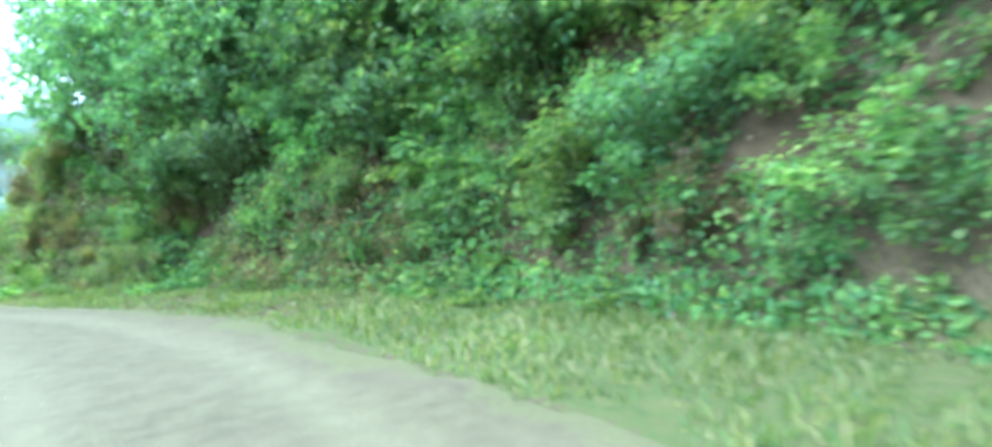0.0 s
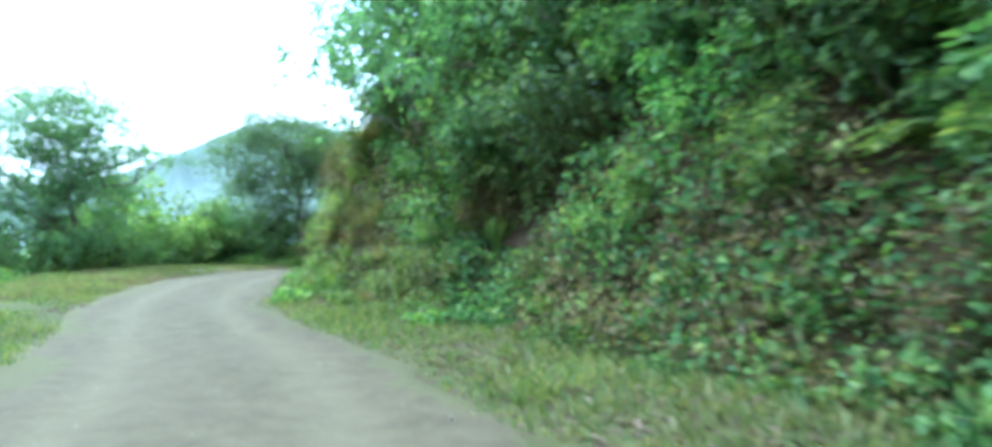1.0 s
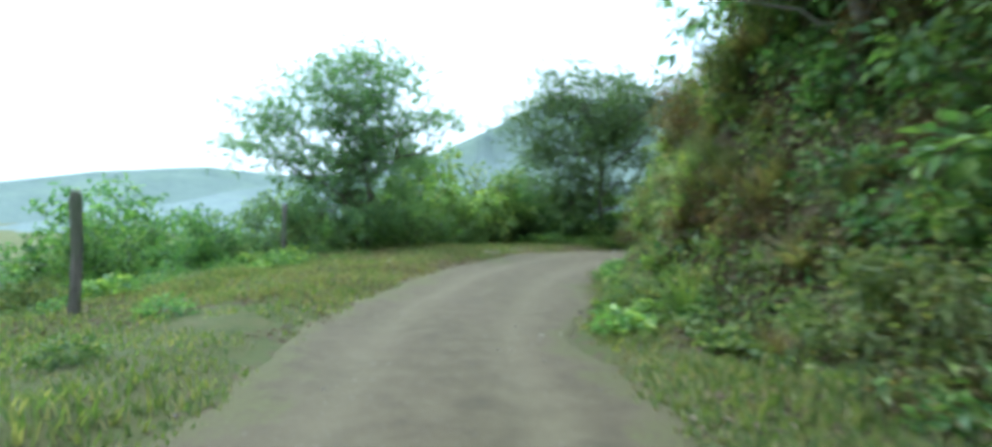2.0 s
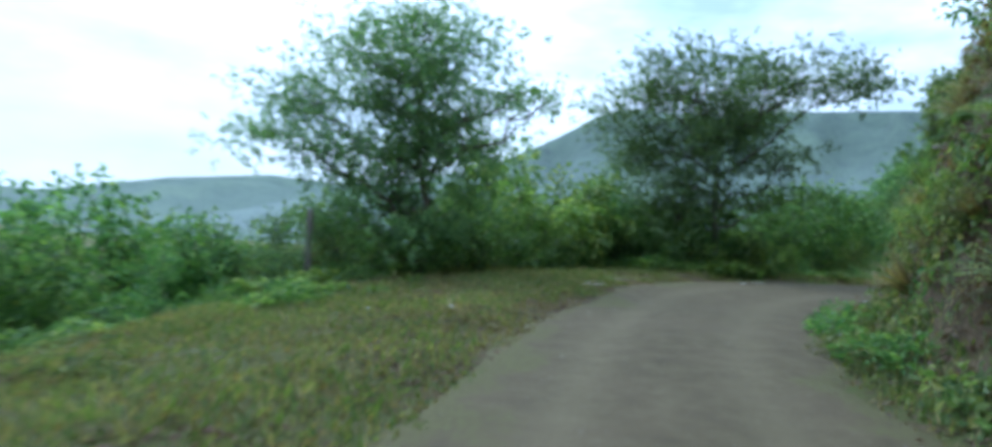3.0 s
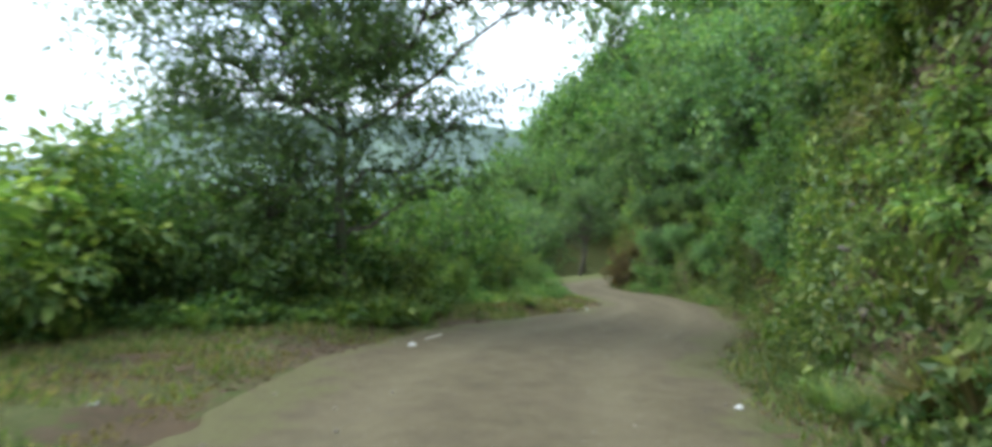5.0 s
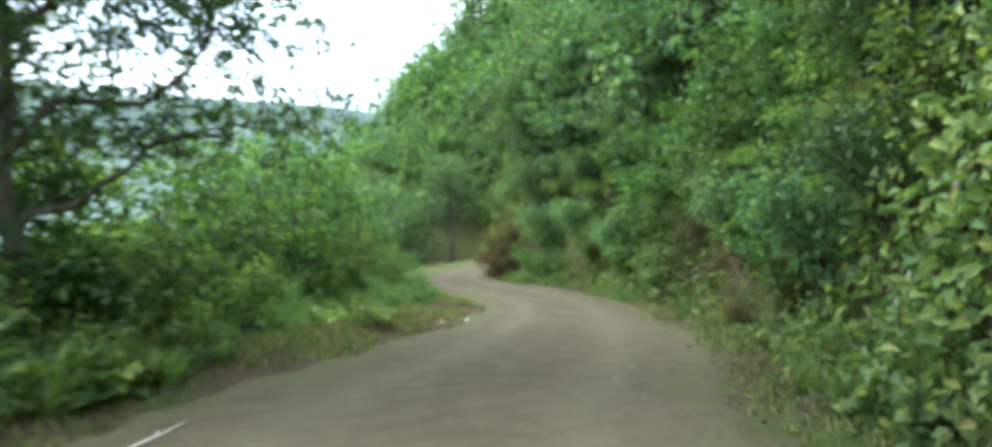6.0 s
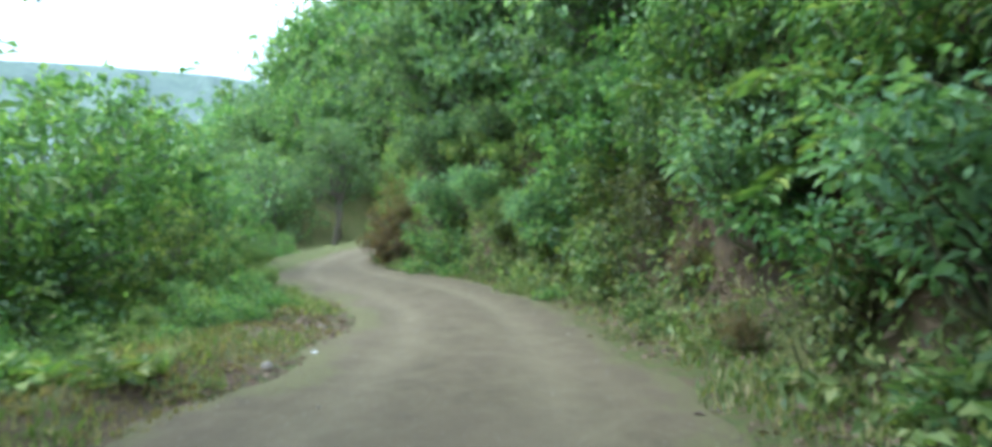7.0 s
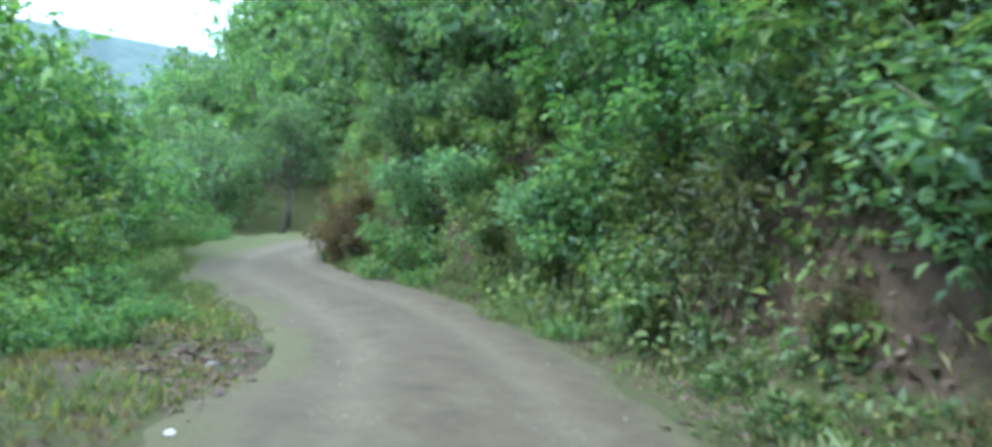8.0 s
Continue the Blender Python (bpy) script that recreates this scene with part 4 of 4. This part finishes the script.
# Trees below the outer edge where the road swings round.
for x, y, kind, size in ((14.0, 50.8, 1, 0.85), (15.2, 53.8, 1, 0.8), (12.6, 48.4, 1, 0.75), (16.4, 57.8, 1, 0.8), (12.8, 53.4, 1, 1.0), (10.7, 46.6, 1, 0.85), (17.8, 62.0, 1, 0.8), (14.7, 47.9, 2, 0.4)):
    put(WOODS[kind], x, y, rng.random() * 360, size, 0.15)
for x, y in ((27.2, 69.2), (28.1, 70.0)):
    put(WOODS[3], x, y, rng.random() * 360, 0.85, 0.1)

# Trees that lean out over the road from the bank's top.
for y, v, size, kind in ((18.6, 1.5, 0.8, 0), (20.6, 2.2, 0.8, 0), (8.5, 2.0, 0.75, 1), (13.0, 2.0, 0.7, 0), (39.8, 3.0, 0.7, 0), (11.0, 1.5, 0.7, 0), (13.2, 1.4, 0.75, 0), (12.0, 2.2, 0.6, 0), (13.6, 2.5, 0.65, 0), (14.9, 1.5, 0.7, 0), (16.2, 2.3, 0.6, 0), (17.2, 2.6, 0.65, 0), (50, 2.0, 0.75, 0), (41.5, 1.8, 0.6, 0), (43.0, 2.0, 0.85, 0), (44.8, 1.6, 0.9, 0), (46.6, 1.9, 0.95, 0), (48.4, 1.5, 0.85, 0), (50.4, 1.6, 0.9, 3), (52, 1.6, 0.8, 0), (53.6, 1.4, 0.9, 0), (5.5, 1.6, 0.55, 2), (10.8, 1.5, 0.55, 2), (15.2, 1.7, 0.6, 1)):
    p = right_of(station(y), v)
    put(WOODS[kind], p[0], p[1], rng.random() * 360, size, 0.15)

# Long grass hanging on the bank.
TUFTS = [build_grass_clump("grass_clump", "arching yellow-green grass clump on the bank", 41, 0.8, 120, MAT_LEAF_LIGHT), build_grass_clump("grass_clump", "arching dry olive grass clump", 42, 0.7, 100, MAT_LEAF_OLIVE),
         build_grass_clump("grass_clump", "hanging straw-coloured dry grass clump", 43, 0.75, 100, MAT_STRAW)]
for y in np.arange(14, 58, 0.8):
    k = station(y)
    for v in (0.25, 0.8, 1.5):
        if rng.random() < 0.65:
            continue
        p = right_of(k, v) + rng.normal(0, 0.15, 2)
        put(TUFTS[rng.choice([0, 1, 2] if y < 36 else [0, 0, 1])], p[0], p[1], rng.random() * 360, (0.6 + 0.8 * rng.random()) * (1.0 if y < 36 else 0.6), 0.03)
for y in np.arange(15, 37.4, 0.45):
    k = station(y)
    for v in (0.5, 1.0, 1.5, 2.1):
        if rng.random() < 0.6:
            continue
        p = right_of(k, v) + rng.normal(0, 0.15, 2)
        turn = math.degrees(math.atan2(TANGENT[k, 1], TANGENT[k, 0]))
        put(TUFTS[rng.choice([0, 1, 2, 2])], p[0], p[1], turn, 0.45 + 0.65 * rng.random(), 0.03, -50)
for y, v, size in ((29.0, 0.45, 1.2), (29.4, 0.55, 1.1), (28.6, 0.6, 1.0), (30.9, 0.8, 1.2), (30.0, 0.7, 1.0), (33.4, 0.3, 1.3), (34.0, 0.2, 1.0), (32.6, 0.25, 0.9), (21.5, 1.5, 1.3), (20.8, 1.8, 1.2)):
    p = right_of(station(y), v)
    put(TUFTS[0], p[0], p[1], rng.random() * 360, size, 0.03)

for i in range(34):
    y, v = 18.5 + 6.5 * rng.random(), 0.3 + 2.2 * rng.random()
    k = station(y)
    p = right_of(k, v)
    put(TUFTS[rng.choice([0, 2, 2])], p[0], p[1], math.degrees(math.atan2(TANGENT[k, 1], TANGENT[k, 0])), 0.5 + 0.5 * rng.random(), 0.03, -50)
for i in range(20):
    x, y = 10.8 + 1.1 * rng.random(), 20.0 + 2.3 * rng.random()
    put(TUFTS[rng.choice([1, 2, 2])], x, y, 90, 0.4 + 0.4 * rng.random(), 0.03, -50)
for x, y, size in ((11.1, 20.6, 0.4), (11.4, 21.3, 0.45), (11.3, 20.1, 0.4)):
    put(SHRUBS[3], x, y, 90, size, 0.05, -28)


def build_vine(name, label, seed, length, leaves, mat):
    """A thin vine that hangs down the bank, leafy along its length."""
    g = np.random.default_rng(seed)
    root = new(name)
    v, f = [], []
    p = bent(g, (0, 0, 0.1), (0.25, 0.35, -length), 8, 0.05)
    tube(v, f, p, [0.014 - 0.0013 * i for i in range(9)], 5)
    p2 = bent(g, p[3], p[3] + np.array([-0.3, 0.2, -length * 0.45]), 4, 0.04)
    tube(v, f, p2, [0.009, 0.008, 0.006, 0.005, 0.003], 4)
    part_of("stalk", mesh_from("stalk", v, f, MAT_STEM, True), root)
    pts = np.array(p + p2)
    centre = pts[g.integers(0, len(pts), leaves)] + g.normal(0, 0.11, (leaves, 3))
    way = g.normal(0, 0.6, (leaves, 3)) + np.array([0, 0.3, -0.6])
    size = 0.085 * (0.6 + 0.8 * g.random(leaves))
    part_of("foliage", leaf_mesh("foliage", centre, way, np.array([0, 1.0, 0.5]) + g.normal(0, 0.4, (leaves, 3)), size, size * 0.6, mat), root)
    return tagged(root, label, "vine")


VINES = [build_vine("hanging_vine", "leafy green vine hanging down the earth bank", 46, 1.5, 240, MAT_LEAF_MID), build_vine("hanging_vine", "straggling olive vine hanging down the earth bank", 47, 1.9, 200, MAT_LEAF_OLIVE),
         build_vine("hanging_vine", "half-dry brown vine hanging down the earth bank", 48, 1.3, 160, MAT_LEAF_RUST)]
for i in range(46):
    y = 17.5 + 13.5 * rng.random()
    k = station(y)
    p = right_of(k, 0.45 + 0.55 * rng.random())
    put(VINES[rng.choice([0, 1, 1, 2])], p[0], p[1], math.degrees(math.atan2(TANGENT[k, 1], TANGENT[k, 0])) + rng.normal(0, 15), 0.7 + 0.6 * rng.random())
# Dark shrubs that overhang the verge from the upper bank, with bright sprays among them.
for i in range(14):
    y = 6.5 + 9.5 * (i + rng.random()) / 14
    k = station(y)
    p = right_of(k, 1.15 + 0.4 * rng.random())
    put(SHRUBS[(2, 1, 2, 0, 4)[i % 5]], p[0], p[1], math.degrees(math.atan2(TANGENT[k, 1], TANGENT[k, 0])), 0.75 + 0.35 * rng.random(), 0.05, -22)
# Light grass and weeds in front of the shrubs between the two trees.
for i in range(110):
    t = rng.random() * 10.5
    x, y = 0.3 + t, np.interp(t, [0, 2.5, 4.5, 7, 9, 10.5], [35.4, 36.5, 38.7, 39.0, 39.4, 40.9]) + rng.normal(0, 0.35)
    if i % 5 < 3:
        put(TUFTS[0], x, y, rng.random() * 360, 0.4 + 0.45 * rng.random(), 0.03)
    else:
        put(WEEDS[rng.choice([0, 1, 1])], x, y, rng.random() * 360, 0.8 + 0.7 * rng.random(), 0.02)
# Tall yellow-green grass at the bank's foot, and the fringe under the shrubs of the outer verge.
for y in np.arange(31.2, 39.6, 0.22):
    for v in (-0.3, 0.0, 0.35, 0.75):
        if rng.random() < 0.6:
            continue
        p = right_of(station(y), v) + rng.normal(0, 0.15, 2)
        put(TUFTS[rng.choice([0, 0, 1])], p[0], p[1], rng.random() * 360, (0.45 if y < 37 else 0.35) + 0.35 * rng.random(), 0.03)
for y in np.arange(25, 41, 0.35):
    for v in (-1.2, -0.6, -0.1):
        if rng.random() < 0.45:
            continue
        p = left_of(station(y), max(v, 0.6 - VERGE_L[station(y)])) + rng.normal(0, 0.12, 2)
        if rng.random() < 0.5:
            put(TUFTS[rng.choice([0, 0, 1])], p[0], p[1], rng.random() * 360, 0.35 + 0.4 * rng.random(), 0.03)
        else:
            put(WEEDS[rng.choice([0, 1, 1])], p[0], p[1], rng.random() * 360, 0.7 + 0.6 * rng.random(), 0.02)


# ---- small stuff: blades, creepers, litter, gravel ----
def scatter(count, seed, side, v_low, v_high, y_low, y_high):
    """Random places in plan along one side of the road, v counted from the road's edge."""
    g = np.random.default_rng(seed)
    k = g.integers(station(y_low), station(y_high), count)
    v = v_low + (v_high - v_low) * g.random(count)
    s = np.stack([TANGENT[k, 1], -TANGENT[k, 0]], 1) * side
    p = MID[k] + s * (HALF[k] + v)[:, None] + g.normal(0, 0.1, (count, 2))
    return g, k, p, s


def build_verge_grass(name, label, seed, side, count, v_low, v_high, y_low, y_high, tall, mat=MAT_GRASS, heed=1.0):
    g, k, p, s = scatter(count, seed, side, v_low, v_high, y_low, y_high)
    z, soil, beyond, v, _ = terrain(p[:, 0], p[:, 1])
    patch = vnoise(p[:, 0], p[:, 1], 1.2, seed) + 0.6 * vnoise(p[:, 0], p[:, 1], 0.4, seed + 1)
    worn = np.interp(p[:, 1], [18, 24, 42, 48], [0, 1, 1, 0.3]) * smooth01((2.6 - beyond) / 2.2) * (1.0 if side < 0 else 0.5) * heed
    keep = (patch - 0.6 * worn > (-0.85 if side > 0 else -0.8) + 0.9 * smooth01((0.3 - beyond) / 0.6)) & (beyond > -0.3) & (v < 0.5)
    p, z, patch, beyond = p[keep], z[keep], patch[keep], beyond[keep]
    n = len(p)
    h = tall * (0.45 + 0.7 * g.random(n)) * (1 + 0.35 * patch) * (0.5 + 0.5 * smooth01((beyond + 0.3) / 0.7))
    ang = g.random(n) * 2 * np.pi
    d = np.stack([np.cos(ang), np.sin(ang), 0 * ang], 1)
    foot = np.column_stack([p, z - 0.01])
    w = (0.008 + 0.01 * g.random(n))[:, None]
    a, b = foot - d * w, foot + d * w
    lean = np.stack([-d[:, 1], d[:, 0], 0 * ang], 1) * (h * (0.2 + 0.6 * g.random(n)))[:, None]
    m = foot + lean * 0.4 + np.array([0, 0, 0.65]) * h[:, None]
    t = foot + lean + np.array([0, 0, 1.0]) * h[:, None]
    verts = np.stack([a, b, m + d * w * 0.7, t], 1).reshape(-1, 3)
    i = np.arange(n)[:, None] * 4
    f = np.concatenate([i + np.array([[0, 1, 2]]), i + np.array([[0, 2, 3]])], 1).reshape(-1, 3)
    tagged(new(name, mesh_from(name, verts, f, mat)), label, "grass", kind="stuff")


build_verge_grass("verge_grass", "short yellow-green grass along the foot of the bank", 51, 1, 62000, -0.15, 3.6, -3, 56, 0.13)
build_verge_grass("verge_grass", "trampled patchy grass on the outer verge", 52, -1, 84000, -0.3, 6.8, 8, 54, 0.11)
build_verge_grass("verge_grass", "short dry straw-coloured grass on the outer verge", 53, -1, 62000, -0.3, 6.5, 20, 48, 0.08, MAT_STRAW, 0.2)
build_verge_grass("verge_grass", "short dry straw-coloured grass at the bank foot", 54, 1, 16000, -0.2, 2.0, 8, 54, 0.07, MAT_STRAW, 0.3)


def build_creeper(name, label, seed, count, mat, v_low, v_high, y_low, y_high, size, gap, lift, heed=1.1):
    """Small leaves that lie over the bank in patches."""
    g, k, p, s = scatter(count, seed, 1, 0, 1, y_low, y_high)
    v = v_low + (v_high - v_low) * g.random(count)
    p = MID[k] + s * (HALF[k] + VERGE_R[k] + v)[:, None] + g.normal(0, 0.08, (count, 2))
    z = terrain(p[:, 0], p[:, 1])[0]
    patch = vnoise(p[:, 0] * 1.2 + z, p[:, 1], 1.5, seed) + 0.6 * vnoise(p[:, 0] + z, p[:, 1] + z, 0.5, seed + 1)
    bare = np.interp(p[:, 1], [(lo + hi) / 2 for lo, hi, _ in BARE], [b for *_, b in BARE])
    keep = patch > gap + heed * bare
    dense = (patch - gap - heed * bare)[keep]
    p, z, s, k = p[keep], z[keep], s[keep], k[keep]
    n = len(p)
    out = np.column_stack([-s, np.full(n, 0.55)])
    centre = np.column_stack([p, z]) + out * (lift * g.random(n) ** 1.5 * np.clip(0.15 + 1.6 * dense, 0, 1))[:, None]
    way = g.normal(0, 0.7, (n, 3)) + np.array([0, 0, -0.7]) + out * 0.5
    length = size * (0.6 + 0.8 * g.random(n))
    me = leaf_mesh(name, centre, way, out + g.normal(0, 0.4, (n, 3)), length, length * 0.6, mat)
    tagged(new(name, me), label, "creeper", kind="stuff")


build_creeper("bank_creeper", "olive green straggling creeper over the cut bank", 64, 90000, MAT_LEAF_OLIVE, -0.1, 4.0, 15, 58, 0.1, -0.2, 0.4, 0.45)
build_creeper("bank_creeper", "green creeping leaves over the cut bank", 61, 75000, MAT_LEAF_MID, -0.1, 4.3, -4, 21, 0.12, -0.12, 0.5)
build_creeper("bank_creeper", "yellow-green creeping leaves over the cut bank", 65, 100000, MAT_LEAF_WARM, -0.1, 4.3, 20, 58, 0.12, -0.2, 0.5)
build_creeper("bank_creeper", "bright green creeping leaves over the cut bank", 62, 85000, MAT_LEAF_LIGHT, 0.0, 4.0, -4, 58, 0.11, 0.1, 0.6)
build_creeper("bank_creeper", "dry yellow-brown leaves over the foot of the bank", 66, 20000, MAT_STRAW, -0.1, 0.9, 7, 18, 0.09, 0.05, 0.3)
build_creeper("bank_litter", "dead brown leaves and dry stems on the bank", 63, 30000, MAT_LITTER, -0.4, 3.0, -6, 64, 0.1, -0.6, 0.06)


def build_litter(name, label, seed, side, count, v_low, v_high, y_low, y_high, size):
    g, k, p, s = scatter(count, seed, side, v_low, v_high, y_low, y_high)
    keep = vnoise(p[:, 0], p[:, 1], 1.1, seed) > -0.1
    p = p[keep]
    n = len(p)
    z = np.maximum(terrain(p[:, 0], p[:, 1])[0], 0 * p[:, 0] - 9) + 0.012
    way = np.column_stack([g.normal(0, 1, (n, 2)), g.normal(0, 0.15, n)])
    length = size * (0.5 + 0.9 * g.random(n))
    me = leaf_mesh(name, np.column_stack([p, z]), way, np.array([0, 0, 1.0]) + g.normal(0, 0.3, (n, 3)), length, length * 0.5, MAT_LITTER)
    tagged(new(name, me), label, "leaf litter", kind="stuff")


build_litter("leaf_litter", "dead leaves along the foot of the bank", 71, 1, 9000, 0.0, 1.8, 8, 56, 0.09)
build_litter("leaf_litter", "dead leaves and straw on the outer verge", 72, -1, 30000, -0.1, 5.5, 18, 48, 0.08)


def rock_into(verts, faces, g, x, y, z, size):
    """Adds an uneven stone: a squashed eight-sided lump with broken faces."""
    at = len(verts)
    turn = g.random() * 6.28
    for r, h in ((0.75, -0.35), (1.0, 0.05), (0.6, 0.45)):
        for i in range(6):
            w = turn + i * math.pi / 3 + g.normal(0, 0.15)
            q = size * r * (0.8 + 0.4 * g.random())
            verts.append((x + q * math.cos(w), y + q * 0.8 * math.sin(w), z + size * (h + g.normal(0, 0.06))))
    for a in (0, 6):
        faces += [(at + a + i, at + a + (i + 1) % 6, at + a + 6 + (i + 1) % 6, at + a + 6 + i) for i in range(6)]
    faces.append(tuple(at + 12 + i for i in range(6)))


def road_height(x, y):
    at, d = lateral([x], [y])
    return float(max(ROAD_Z[at[0]] + 0.01 if abs(d[0]) < HALF[at[0]] * 0.95 else -99, ground_z(x, y)))


def build_gravel():
    g = np.random.default_rng(81)
    verts, faces = [], []
    for i in range(900):
        k = g.integers(station(6), station(58))
        u = g.normal(0, 0.6)
        if abs(u) > 1.15:
            continue
        side = np.array([TANGENT[k, 1], -TANGENT[k, 0]])
        p = MID[k] + side * HALF[k] * u
        rock_into(verts, faces, g, p[0], p[1], ROAD_Z[k] + 0.015, 0.007 + 0.014 * g.random() ** 3)
    tagged(new("road_gravel", mesh_from("road_gravel", verts, faces, MAT_STONE)), "loose grey gravel on the dirt road", "gravel", kind="stuff")
    verts, faces = [], []
    for i in range(120):
        t = g.random()
        x, y = np.interp(t, [0, 0.4, 1], [9.7, 9.9, 10.4]), 26.0 + 3.7 * t
        q = 0.06 * g.normal() - 0.06
        rock_into(verts, faces, g, x + q, y, road_height(x + q, y) + 0.02, 0.014 + 0.028 * g.random() ** 2)
    tagged(new("pale_rubble", mesh_from("pale_rubble", verts, faces, MAT_PALE)), "line of pale limestone rubble along the road edge", "rubble", kind="stuff")


def build_stone(x, y, size, mat, label, seed):
    verts, faces = [], []
    rock_into(verts, faces, np.random.default_rng(seed), 0, 0, 0, size)
    ob = new("stone", mesh_from("stone", verts, faces, mat))
    ob.location = (x, y, road_height(x, y) + size * 0.2)
    tagged(ob, label, "stone", group="stones by the road")


def build_post(x, y, tall, lean, turn):
    """A weathered round fence post with a chewed top."""
    v, f = [], []
    g = np.random.default_rng(int(abs(x * 100)))
    tube(v, f, [(0, 0, -0.3), (0.01, 0, 0.2), (0.02, 0.01, tall * 0.5), (0.0, 0.02, tall * 0.93), (0.02, 0.0, tall)], [0.085, 0.08, 0.07, 0.075, 0.055], 9)
    v = [(a + g.normal(0, 0.006), b + g.normal(0, 0.006), c + (g.normal(0, 0.03) if c > tall * 0.98 else 0)) for a, b, c in v]
    ob = new("fence_post", mesh_from("fence_post", v, f, MAT_POST, True))
    ob.matrix_basis = pose(x, y, ground_z(x, y), lean, lean * 0.6, turn)
    tagged(ob, "weathered grey wooden fence post in the grass", "fence post", group="fence posts")


def build_stick(x, y, length, thick, turn, label, rise=0.0, lift=0.02):
    g = np.random.default_rng(int(abs(x * 37 + y)))
    v, f = [], []
    p = bent(g, (-length / 2, 0, 0), (length / 2, 0, rise), 6, length * 0.012)
    tube(v, f, p, [thick * (1 - 0.08 * i) for i in range(7)], 7)
    f.append(tuple(range(6, -1, -1)))
    m = p[3]
    tube(v, f, [m, m + np.array([length * 0.12, length * 0.08, length * 0.03])], [thick * 0.5, thick * 0.3], 5)
    ob = new("stick", mesh_from("stick", v, f, MAT_DRYWOOD, True))
    ob.matrix_basis = pose(x, y, road_height(x, y) + lift, 0, 0, turn)
    tagged(ob, label, "stick")


def build_crumpled(x, y, size, label, seed):
    """A crumpled scrap of white plastic."""
    bm = bmesh.new()
    bmesh.ops.create_icosphere(bm, subdivisions=2, radius=size)
    g = np.random.default_rng(seed)
    for v in bm.verts:
        v.co = Vector((v.co.x * (1 + 0.3 * g.normal()), v.co.y * 0.7 * (1 + 0.3 * g.normal()), max(v.co.z, -0.3 * size) * 0.45 * (1 + 0.35 * g.normal())))
    me = bpy.data.meshes.new("plastic_scrap")
    bm.to_mesh(me)
    bm.free()
    me.materials.append(MAT_PLASTIC)
    ob = new("plastic_scrap", me)
    ob.location = (x, y, road_height(x, y) + size * 0.14)
    tagged(ob, label, "litter", group="scraps of litter")


build_gravel()
build_post(2.95, 18.7, 1.6, 3, 20)
build_post(-0.3, 29.6, 1.75, 2, 160)
build_stick(5.66, 31.24, 0.85, 0.022, 12, "bleached dry stick lying on the verge")
build_stick(9.9, 38.1, 0.6, 0.015, 50, "thin dry stick at the road edge")
build_crumpled(4.56, 25.7, 0.06, "crumpled white plastic scrap in the grass", 1)
build_crumpled(3.6, 25.0, 0.035, "small white scrap of litter in the grass", 2)
build_crumpled(6.2, 34.25, 0.035, "small pale scrap of litter on the verge", 3)
build_crumpled(14.7, 42.5, 0.035, "white plastic scrap beside the dirt road", 4)
build_stone(9.42, 37.35, 0.07, MAT_PALE, "pale stone at the road edge", 5)
build_stone(14.1, 42.2, 0.08, MAT_STONE, "grey stone at the outer road edge", 6)
build_stone(15.4, 43.9, 0.06, MAT_STONE, "grey stone at the outer road edge", 7)
build_stone(11.6, 33.1, 0.05, MAT_PALE, "small pale stone beside the dirt road", 8)


def build_branch(a, b, thick, label):
    """A dead branch that leans against the bank, with two broken side twigs."""
    g = np.random.default_rng(91)
    v, f = [], []
    a, b = np.array(a), np.array(b)
    p = bent(g, a, b, 7, 0.03)
    tube(v, f, p, [thick * (1 - 0.09 * i) for i in range(8)], 8)
    f.append(tuple(range(7, -1, -1)))
    for i, s in ((3, 1), (5, -1)):
        tube(v, f, [p[i], p[i] + np.array([0.1 * s, -0.12, 0.14]), p[i] + np.array([0.12 * s, -0.2, 0.34])], [thick * 0.4, thick * 0.3, thick * 0.12], 6)
    tagged(new("fallen_branch", mesh_from("fallen_branch", v, f, MAT_DRYWOOD, True)), label, "branch")


def on_bank(y, v):
    p = right_of(station(y), v)
    return (p[0], p[1], ground_z(p[0], p[1]))


# Branch and stones on the bare stretches of the bank.
low, high = on_bank(38.6, 0.05), on_bank(37.4, 0.75)
build_branch((low[0], low[1], low[2] + 0.05), (high[0] - 0.12, high[1], high[2] + 0.1), 0.05, "pale dead branch leaning against the earth bank")
for i in range(60):
    g = np.random.default_rng(300 + i)
    x, y, z = on_bank(26.3 + 10.6 * g.random(), 0.15 + 1.3 * g.random() ** 1.5)
    verts, faces = [], []
    rock_into(verts, faces, g, 0, 0, 0, 0.04 + 0.09 * g.random() ** 2)
    ob = new("stone", mesh_from("stone", verts, faces, MAT_STONE))
    ob.location = (x - 0.02, y, z)
    tagged(ob, "brown-grey stone set in the earth bank", "stone", group="stones in the bank")
